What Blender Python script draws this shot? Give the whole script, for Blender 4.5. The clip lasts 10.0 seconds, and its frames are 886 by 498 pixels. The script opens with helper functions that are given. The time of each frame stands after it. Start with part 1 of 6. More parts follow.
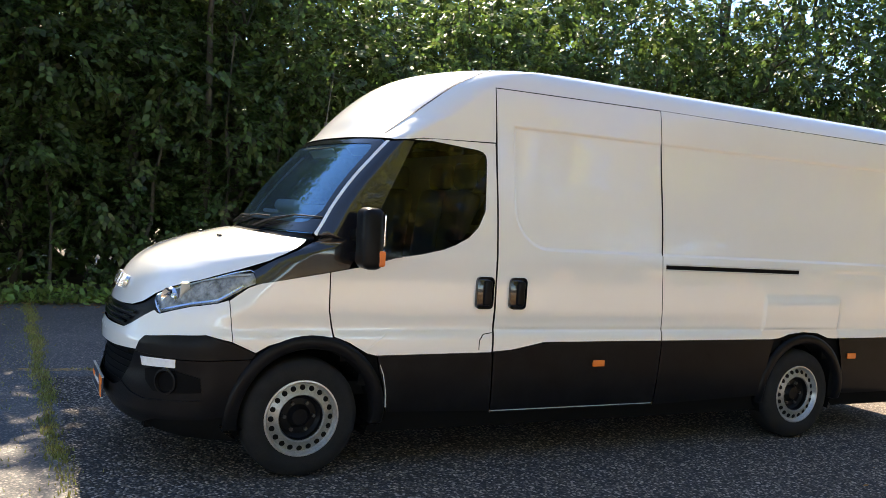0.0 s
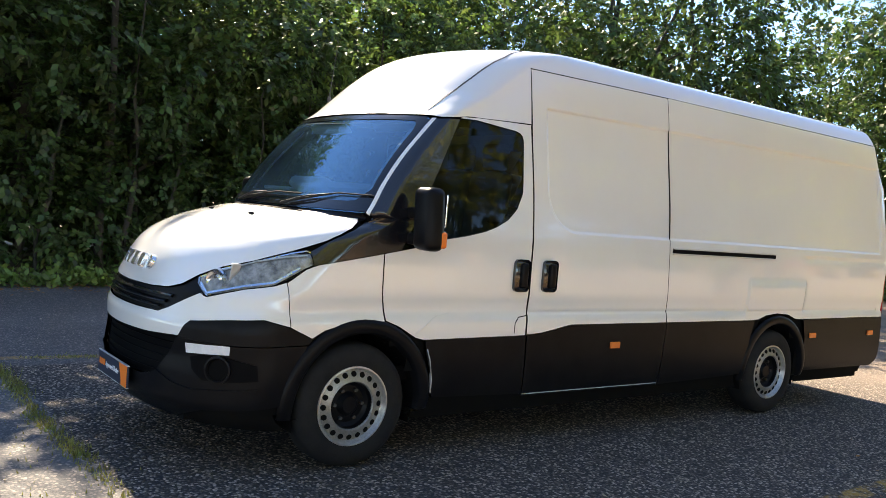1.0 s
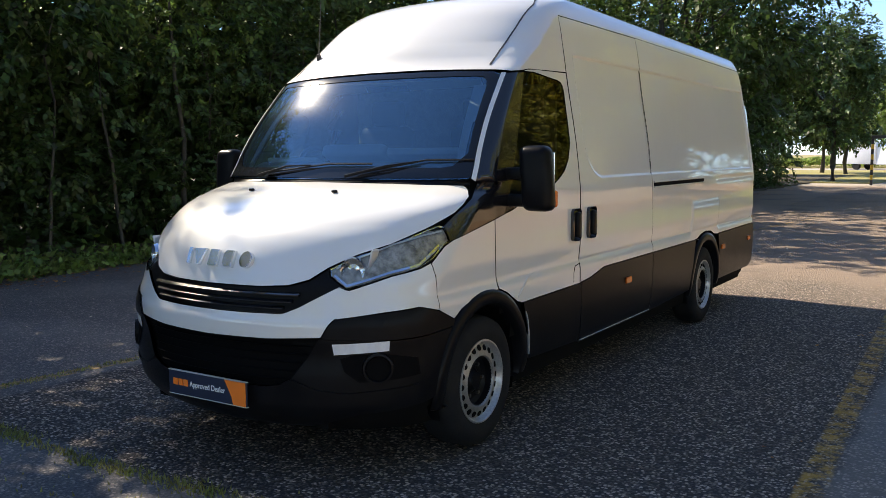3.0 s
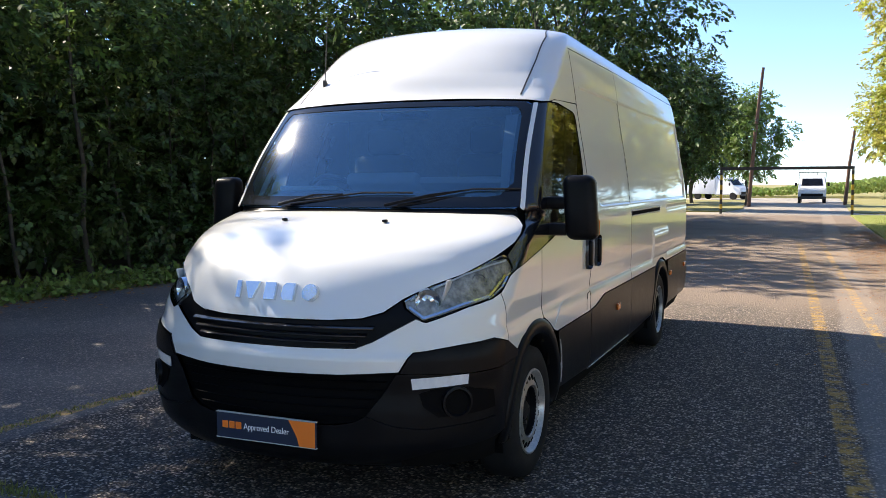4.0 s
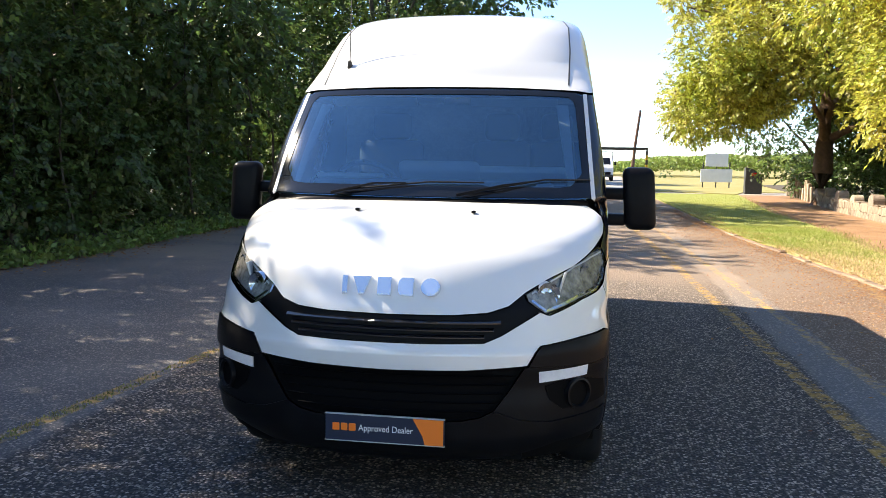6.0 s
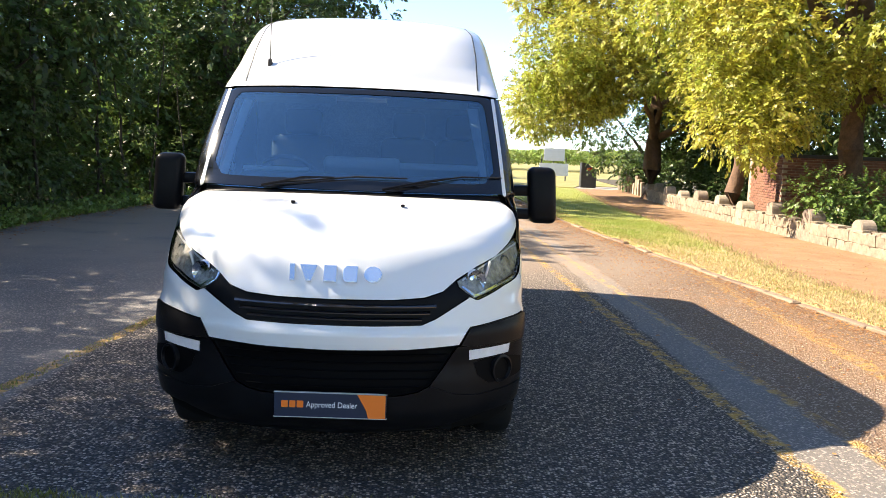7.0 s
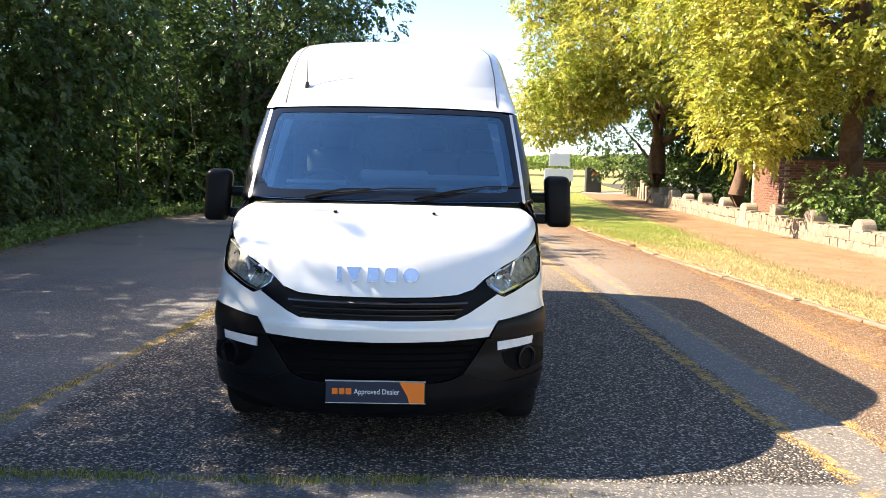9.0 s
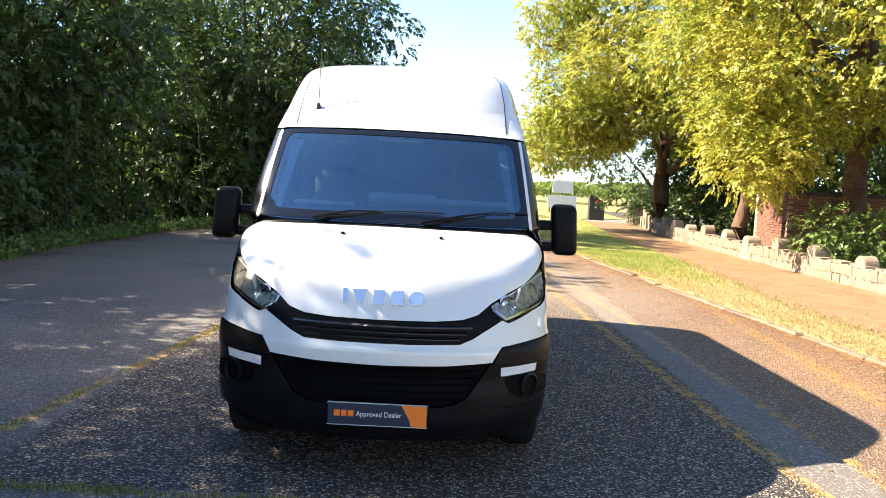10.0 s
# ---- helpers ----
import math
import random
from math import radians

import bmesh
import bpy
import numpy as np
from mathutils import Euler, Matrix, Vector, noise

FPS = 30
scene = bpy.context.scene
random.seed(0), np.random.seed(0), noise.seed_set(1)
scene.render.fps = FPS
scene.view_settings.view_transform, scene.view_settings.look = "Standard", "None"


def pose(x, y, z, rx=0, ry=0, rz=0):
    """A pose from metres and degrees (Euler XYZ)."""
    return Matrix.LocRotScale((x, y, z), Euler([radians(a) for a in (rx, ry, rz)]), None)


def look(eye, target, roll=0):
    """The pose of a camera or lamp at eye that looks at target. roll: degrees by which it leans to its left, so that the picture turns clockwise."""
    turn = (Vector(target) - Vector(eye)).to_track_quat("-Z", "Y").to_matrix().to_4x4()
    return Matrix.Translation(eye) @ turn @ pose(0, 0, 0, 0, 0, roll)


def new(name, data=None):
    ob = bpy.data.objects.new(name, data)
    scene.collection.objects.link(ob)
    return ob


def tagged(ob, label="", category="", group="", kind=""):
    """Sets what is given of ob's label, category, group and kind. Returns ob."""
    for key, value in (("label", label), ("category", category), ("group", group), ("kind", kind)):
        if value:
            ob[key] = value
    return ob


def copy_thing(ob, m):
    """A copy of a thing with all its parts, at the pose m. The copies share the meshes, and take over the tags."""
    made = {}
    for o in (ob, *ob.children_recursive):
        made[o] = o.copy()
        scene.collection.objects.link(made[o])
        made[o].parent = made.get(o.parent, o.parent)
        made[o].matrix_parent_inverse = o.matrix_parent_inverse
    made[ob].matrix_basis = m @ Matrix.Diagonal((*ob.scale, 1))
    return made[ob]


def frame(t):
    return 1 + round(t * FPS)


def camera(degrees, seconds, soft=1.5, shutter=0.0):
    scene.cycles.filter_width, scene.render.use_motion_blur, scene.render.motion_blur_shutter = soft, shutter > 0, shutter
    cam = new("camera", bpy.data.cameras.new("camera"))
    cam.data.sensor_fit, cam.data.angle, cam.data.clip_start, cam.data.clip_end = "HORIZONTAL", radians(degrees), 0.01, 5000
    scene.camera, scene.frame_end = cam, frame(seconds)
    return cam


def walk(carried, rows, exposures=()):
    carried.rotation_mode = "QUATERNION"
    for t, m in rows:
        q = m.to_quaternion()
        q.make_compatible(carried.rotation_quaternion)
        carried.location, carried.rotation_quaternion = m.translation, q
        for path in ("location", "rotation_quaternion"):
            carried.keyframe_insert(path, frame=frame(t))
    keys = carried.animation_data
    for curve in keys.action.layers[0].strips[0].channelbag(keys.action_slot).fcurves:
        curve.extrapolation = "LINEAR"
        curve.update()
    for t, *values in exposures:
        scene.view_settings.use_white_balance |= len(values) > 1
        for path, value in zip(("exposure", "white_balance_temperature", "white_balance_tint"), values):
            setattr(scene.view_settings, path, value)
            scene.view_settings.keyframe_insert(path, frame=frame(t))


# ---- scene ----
cam = camera(53.8, 10.0, soft=0.65)
PATH = [
    (0, (5.780, -1.565, 1.599), (3.996, -0.665, 1.514), 3.8),
    (0.5, (5.411, -2.097, 1.543), (3.759, -0.975, 1.433), 5.6),
    (1, (5.040, -2.533, 1.503), (3.448, -1.327, 1.403), 4.9),
    (1.5, (4.661, -2.996, 1.539), (3.211, -1.624, 1.417), 4.4),
    (2, (4.255, -3.369, 1.544), (2.848, -1.956, 1.389), 0.2),
    (2.5, (3.765, -3.696, 1.546), (2.467, -2.183, 1.394), -1.1),
    (3, (3.254, -3.908, 1.548), (2.179, -2.235, 1.334), -0.4),
    (3.2, (3.064, -3.987, 1.537), (2.106, -2.246, 1.314), -0.2),
    (4.3, (2.060, -4.422, 1.563), (1.333, -2.564, 1.427), -0.2),
    (4.5, (1.903, -4.454, 1.571), (1.243, -2.571, 1.427), -0.1),
    (5, (1.530, -4.570, 1.596), (1.022, -2.641, 1.454), 0.7),
    (5.2, (1.386, -4.633, 1.612), (0.898, -2.699, 1.459), 0.6),
    (6.3, (0.677, -4.793, 1.635), (0.480, -2.815, 1.417), 0.4),
    (6.5, (0.574, -4.889, 1.642), (0.470, -2.904, 1.421), -0.0),
    (7, (0.407, -5.153, 1.668), (0.460, -3.166, 1.446), 2.3),
    (7.5, (0.390, -5.398, 1.677), (0.427, -3.410, 1.462), 1.7),
    (8, (0.307, -5.623, 1.709), (0.344, -3.635, 1.496), -1.0),
    (8.5, (0.276, -5.694, 1.708), (0.308, -3.704, 1.512), 1.4),
    (9, (0.258, -5.680, 1.700), (0.298, -3.691, 1.493), 1.3),
    (9.5, (0.248, -5.679, 1.705), (0.283, -3.690, 1.499), 1.0),
    (10, (0.224, -5.693, 1.710), (0.260, -3.700, 1.555), 3.1),
]
walk(cam, [(t, look(eye, target, roll)) for t, eye, target, roll in PATH],
     exposures=[(0, 1.97, 7350, 10), (2.4, 1.95, 7200, 10), (3.0, 1.22, 7000, 10), (4.5, 1.4, 6500, 10), (5.2, 1.58, 6650, 10), (6.5, 1.77, 6950, 10), (10, 1.95, 7050, 10)])

# ---- light ----
world = bpy.data.worlds.new("world")
scene.world = world
world.use_nodes = True
SUN_WAY = Vector((-1.17, 0.225, 1.0)).normalized()
wn, wl = world.node_tree.nodes, world.node_tree.links
sky = wn.new("ShaderNodeTexSky")
sky.sky_type = "NISHITA"
sky.sun_disc = False
sky.sun_elevation = math.asin(SUN_WAY.z)
sky.sun_rotation = math.atan2(SUN_WAY.x, SUN_WAY.y)
sky.altitude = 2500
sky.air_density, sky.dust_density, sky.ozone_density = 0.8, 0.05, 4.0
wl.new(sky.outputs[0], wn["Background"].inputs[0])
wn["Background"].inputs[1].default_value = 0.145
sun_data = bpy.data.lights.new("sun", "SUN")
sun_data.energy, sun_data.angle, sun_data.color = 5.0, radians(0.55), (1.0, 0.90, 0.75)
sun = new("sun", sun_data)
sun.matrix_world = look(SUN_WAY * 60, (0, 0, 0))


# ---- materials ----
def material(name, base, rough=0.6, metal=0.0, spots=None, scale=8.0, fine=60.0, bump=0.0, bump_scale=None, coat=0.0, island=0.0,
             translucent=0.0, random_ob=0.0, spec=0.5, rough_vary=0.0):
    """A procedural surface: base colour, a second colour in soft patches, fine grain and relief."""
    mat = bpy.data.materials.new(name)
    mat.use_nodes = True
    nt = mat.node_tree
    n, l = nt.nodes, nt.links
    bsdf = n["Principled BSDF"]
    bsdf.inputs["Roughness"].default_value = rough
    bsdf.inputs["Metallic"].default_value = metal
    bsdf.inputs["Specular IOR Level"].default_value = spec
    bsdf.inputs["Coat Weight"].default_value = coat
    bsdf.inputs["Coat Roughness"].default_value = 0.03
    bsdf.inputs["Coat IOR"].default_value = 1.7
    co = n.new("ShaderNodeTexCoord")
    big = n.new("ShaderNodeTexNoise")
    big.inputs["Scale"].default_value = scale
    big.inputs["Detail"].default_value = 6
    big.inputs["Roughness"].default_value = 0.65
    l.new(co.outputs["Object"], big.inputs["Vector"])
    ramp = n.new("ShaderNodeValToRGB")
    ramp.color_ramp.elements[0].position, ramp.color_ramp.elements[1].position = 0.35, 0.68
    ramp.color_ramp.elements[0].color = (*base, 1)
    ramp.color_ramp.elements[1].color = (*(spots or base), 1)
    l.new(big.outputs["Fac"], ramp.inputs[0])
    colour = ramp.outputs[0]
    if fine:
        small = n.new("ShaderNodeTexNoise")
        small.inputs["Scale"].default_value = fine
        small.inputs["Detail"].default_value = 4
        l.new(co.outputs["Object"], small.inputs["Vector"])
        grain = n.new("ShaderNodeMix")
        grain.data_type, grain.blend_type = "RGBA", "OVERLAY"
        grain.inputs["Factor"].default_value = 0.35
        l.new(colour, grain.inputs["A"])
        l.new(small.outputs["Fac"], grain.inputs["B"])
        colour = grain.outputs["Result"]
    if island or random_ob:
        hue = n.new("ShaderNodeHueSaturation")
        if island:
            src = n.new("ShaderNodeNewGeometry").outputs["Random Per Island"]
        else:
            src = n.new("ShaderNodeObjectInfo").outputs["Random"]
        k = island or random_ob
        val = n.new("ShaderNodeMapRange")
        val.inputs["To Min"].default_value, val.inputs["To Max"].default_value = 1 - k, 1 + k
        l.new(src, val.inputs["Value"])
        l.new(val.outputs[0], hue.inputs["Value"])
        hv = n.new("ShaderNodeMapRange")
        hv.inputs["To Min"].default_value, hv.inputs["To Max"].default_value = 0.5 - 0.045 * k, 0.5 + 0.03 * k
        l.new(src, hv.inputs["Value"])
        l.new(hv.outputs[0], hue.inputs["Hue"])
        l.new(colour, hue.inputs["Color"])
        colour = hue.outputs[0]
    l.new(colour, bsdf.inputs["Base Color"])
    if rough_vary:
        rv = n.new("ShaderNodeMapRange")
        rv.inputs["To Min"].default_value, rv.inputs["To Max"].default_value = max(0.0, rough - rough_vary), min(1.0, rough + rough_vary)
        l.new(big.outputs["Fac"], rv.inputs["Value"])
        l.new(rv.outputs[0], bsdf.inputs["Roughness"])
    if bump:
        tex = n.new("ShaderNodeTexNoise")
        tex.inputs["Scale"].default_value = bump_scale or fine
        tex.inputs["Detail"].default_value = 5
        l.new(co.outputs["Object"], tex.inputs["Vector"])
        b = n.new("ShaderNodeBump")
        b.inputs["Strength"].default_value = bump
        b.inputs["Distance"].default_value = 0.01
        l.new(tex.outputs["Fac"], b.inputs["Height"])
        l.new(b.outputs[0], bsdf.inputs["Normal"])
    if translucent:
        tr = n.new("ShaderNodeBsdfTranslucent")
        l.new(colour, tr.inputs[0])
        mix = n.new("ShaderNodeMixShader")
        mix.inputs[0].default_value = translucent
        l.new(bsdf.outputs[0], mix.inputs[1])
        l.new(tr.outputs[0], mix.inputs[2])
        l.new(mix.outputs[0], n["Material Output"].inputs[0])
    return mat


def glass(name, tint, ior=1.5, sheen=(1, 1, 1), dust=0.0, haze=0.0):
    mat = bpy.data.materials.new(name)
    mat.use_nodes = True
    n, l = mat.node_tree.nodes, mat.node_tree.links
    n.remove(n["Principled BSDF"])
    fr = n.new("ShaderNodeFresnel")
    fr.inputs[0].default_value = ior
    tp = n.new("ShaderNodeBsdfTransparent")
    tp.inputs[0].default_value = (*tint, 1)
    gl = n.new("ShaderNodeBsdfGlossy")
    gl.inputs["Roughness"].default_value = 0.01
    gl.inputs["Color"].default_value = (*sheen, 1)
    mix = n.new("ShaderNodeMixShader")
    l.new(fr.outputs[0], mix.inputs[0])
    l.new(tp.outputs[0], mix.inputs[1])
    l.new(gl.outputs[0], mix.inputs[2])
    out = mix.outputs[0]
    if dust:
        film = n.new("ShaderNodeBsdfGlossy")
        film.inputs["Roughness"].default_value = 0.16
        over = n.new("ShaderNodeMixShader")
        over.inputs[0].default_value = dust
        l.new(out, over.inputs[1])
        l.new(film.outputs[0], over.inputs[2])
        out = over.outputs[0]
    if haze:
        # smeared haze on the glass, coloured blue for the sky it reflects
        sky_grime = n.new("ShaderNodeBsdfDiffuse")
        sky_grime.inputs[0].default_value = (0.30, 0.60, 1.0, 1)
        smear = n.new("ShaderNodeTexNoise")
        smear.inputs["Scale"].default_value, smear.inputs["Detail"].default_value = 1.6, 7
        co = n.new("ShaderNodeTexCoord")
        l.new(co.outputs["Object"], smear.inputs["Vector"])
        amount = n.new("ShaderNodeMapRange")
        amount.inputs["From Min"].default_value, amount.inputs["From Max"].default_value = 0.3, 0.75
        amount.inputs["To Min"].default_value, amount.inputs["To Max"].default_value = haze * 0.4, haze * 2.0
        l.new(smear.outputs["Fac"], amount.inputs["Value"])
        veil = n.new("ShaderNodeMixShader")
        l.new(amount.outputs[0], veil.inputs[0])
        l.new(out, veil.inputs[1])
        l.new(sky_grime.outputs[0], veil.inputs[2])
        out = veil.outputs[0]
    l.new(out, n["Material Output"].inputs[0])
    return mat


WHITE = material("white_paint", (0.80, 0.79, 0.76), 0.3, coat=1.0, spots=(0.77, 0.76, 0.73), scale=1.2, fine=0)
BLACKP = material("black_plastic", (0.005, 0.005, 0.006), 0.30, spots=(0.009, 0.009, 0.010), scale=5, fine=400, bump=0.06, spec=0.10, rough_vary=0.06)
GLOSSB = material("gloss_black", (0.010, 0.010, 0.012), 0.16, coat=0.5, fine=0)
RUBBER = material("rubber", (0.010, 0.010, 0.011), 0.8, spots=(0.018, 0.017, 0.016), scale=9, fine=120, bump=0.1, spec=0.2)
FRIT = material("screen_frit", (0.008, 0.009, 0.012), 0.08, fine=0, spec=0.6)
INTAKE = material("intake_black", (0.003, 0.003, 0.0035), 0.5, fine=0, spec=0.04)
SEAM = material("seam", (0.006, 0.006, 0.006), 0.9, fine=0, spec=0.08)
STEEL = material("silver_wheel", (0.52, 0.51, 0.49), 0.30, 0.6, spots=(0.40, 0.385, 0.36), scale=14, fine=90)
# the wheel silver again, darkened for the shade on the disc face
STEELD = material("wheel_disc_steel", (0.34, 0.33, 0.31), 0.34, 0.5, spots=(0.24, 0.23, 0.21), scale=14, fine=90)
BADGE = material("badge_chrome", (0.80, 0.82, 0.84), 0.18, 0.9, fine=0)
CHROME = material("chrome", (0.72, 0.75, 0.80), 0.12, 1.0, fine=0)
REFLECT = material("headlamp_reflector", (0.62, 0.59, 0.53), 0.26, 0.40, spots=(0.18, 0.17, 0.15), scale=26, fine=0, bump=0.8, bump_scale=34)
AMBER = material("amber_lens", (0.75, 0.18, 0.03), 0.2, fine=0)
REDL = material("red_lens", (0.45, 0.02, 0.02), 0.2, fine=0)
PALE = material("pale_lens", (0.75, 0.76, 0.78), 0.15, spots=(0.66, 0.67, 0.7), scale=30, fine=0)
SILVERT = material("silver_trim", (0.62, 0.62, 0.60), 0.35, 0.3, fine=0)
# blue sheen and haze put the sky's reflection into the windscreen's colour
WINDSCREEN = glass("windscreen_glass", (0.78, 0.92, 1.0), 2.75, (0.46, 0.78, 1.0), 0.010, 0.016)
SIDEGLASS = glass("side_glass", (0.22, 0.26, 0.25), 1.3)
CABGREY = material("cab_lining", (0.50, 0.53, 0.56), 0.8, spots=(0.42, 0.45, 0.48), scale=4, fine=80)
LAMPGLASS = glass("lamp_glass", (0.93, 0.94, 0.94), 1.32)
DASH = material("dash_plastic", (0.15, 0.17, 0.19), 0.6, fine=200, bump=0.05)
DASHPALE = material("dash_paper", (0.72, 0.75, 0.76), 0.7, fine=60)
FABRIC = material("seat_fabric", (0.13, 0.15, 0.17), 0.9, fine=300, bump=0.1)
NAVY = material("navy_print", (0.016, 0.024, 0.05), 0.35, fine=0)
ORANGE = material("orange_print", (0.95, 0.22, 0.02), 0.4, fine=0)
INK = material("white_print", (0.85, 0.85, 0.85), 0.5, fine=0)
WALLSTONE = material("wall_stone", (0.32, 0.255, 0.185), 0.92, spots=(0.20, 0.155, 0.11), scale=6, fine=40, bump=0.6, random_ob=0.14)
STONE = material("stone", (0.37, 0.30, 0.225), 0.9, spots=(0.25, 0.19, 0.14), scale=7, fine=45, bump=0.5, random_ob=0.22)
KERB = material("kerb_stone", (0.26, 0.19, 0.13), 0.92, spots=(0.18, 0.125, 0.085), scale=5, fine=70, bump=0.5, random_ob=0.2)
BRICK = material("brick_red", (0.23, 0.10, 0.066), 0.9, spots=(0.14, 0.065, 0.045), scale=6, fine=60, bump=0.4, random_ob=0.3)
MORTAR = material("mortar", (0.40, 0.33, 0.25), 0.95, spots=(0.32, 0.26, 0.19), scale=3, fine=80, bump=0.3)
BARK = material("bark", (0.19, 0.11, 0.068), 0.95, spots=(0.10, 0.062, 0.042), scale=5, fine=28, bump=0.9)
DARKBARK = material("dark_bark", (0.05, 0.04, 0.03), 0.95, spots=(0.09, 0.08, 0.06), scale=4, fine=25, bump=0.8)
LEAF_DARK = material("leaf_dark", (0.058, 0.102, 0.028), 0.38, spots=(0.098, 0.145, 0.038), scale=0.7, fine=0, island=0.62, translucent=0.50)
# yellow patches put sunlit sprays into the leaf colour, green the shaded ones
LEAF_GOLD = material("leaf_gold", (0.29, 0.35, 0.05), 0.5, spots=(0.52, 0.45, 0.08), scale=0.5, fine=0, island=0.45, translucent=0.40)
LEAF_MID = material("leaf_mid", (0.05, 0.10, 0.025), 0.5, spots=(0.09, 0.13, 0.03), scale=0.8, fine=0, island=0.4, translucent=0.32)
# lighter leaf green, also used where foliage should look sunlit
LEAF_BUSH = material("leaf_bush", (0.12, 0.20, 0.04), 0.45, spots=(0.18, 0.25, 0.06), scale=1.2, fine=0, island=0.4, translucent=0.35)
LEAF_DRY = material("leaf_dry", (0.34, 0.16, 0.045), 0.8, spots=(0.24, 0.11, 0.04), scale=2, fine=0, island=0.5, translucent=0.1)
CHIPS = material("pale_chips", (0.30, 0.26, 0.22), 0.85, spots=(0.42, 0.33, 0.22), scale=3, fine=0, island=0.5)
WEED = material("weed", (0.17, 0.20, 0.045), 0.8, spots=(0.32, 0.27, 0.09), scale=2.5, fine=0, island=0.45, translucent=0.2)
GRASS = material("grass", (0.20, 0.29, 0.045), 0.8, spots=(0.36, 0.34, 0.10), scale=0.6, fine=0, island=0.35, translucent=0.25)
STRAW = material("dry_grass", (0.47, 0.37, 0.20), 0.85, spots=(0.36, 0.30, 0.12), scale=0.9, fine=0, island=0.3, translucent=0.2)
CROP = material("crop", (0.19, 0.27, 0.05), 0.8, spots=(0.26, 0.32, 0.08), scale=0.3, fine=0, island=0.35, translucent=0.25)
METALDARK = material("painted_metal", (0.035, 0.035, 0.035), 0.5, spots=(0.05, 0.045, 0.04), scale=6, fine=90, bump=0.1)
YELLOWP = material("yellow_paint", (0.55, 0.36, 0.03), 0.6, fine=50)
POLEWOOD = material("pole_wood", (0.16, 0.085, 0.055), 0.9, spots=(0.10, 0.06, 0.045), scale=3, fine=40, bump=0.4)
SIGNWHITE = material("sign_white", (0.78, 0.79, 0.80), 0.5, spots=(0.70, 0.71, 0.72), scale=3, fine=0)
FARPAINT = material("far_white", (0.75, 0.76, 0.78), 0.35, spots=(0.68, 0.69, 0.71), scale=2, fine=0)


def fade(n, l, coord, lo, hi):
    m = n.new("ShaderNodeMapRange")
    m.interpolation_type = "SMOOTHSTEP"
    m.inputs["From Min"].default_value, m.inputs["From Max"].default_value = lo, hi
    l.new(coord, m.inputs["Value"])
    return m.outputs[0]


def blend(n, l, fac, a, b):
    m = n.new("ShaderNodeMix")
    m.data_type = "RGBA"
    for src, sock in ((fac, m.inputs["Factor"]), (a, m.inputs["A"]), (b, m.inputs["B"])):
        if isinstance(src, tuple):
            sock.default_value = (*src, 1)
        elif isinstance(src, float):
            sock.default_value = src
        else:
            l.new(src, sock)
    return m.outputs["Result"]


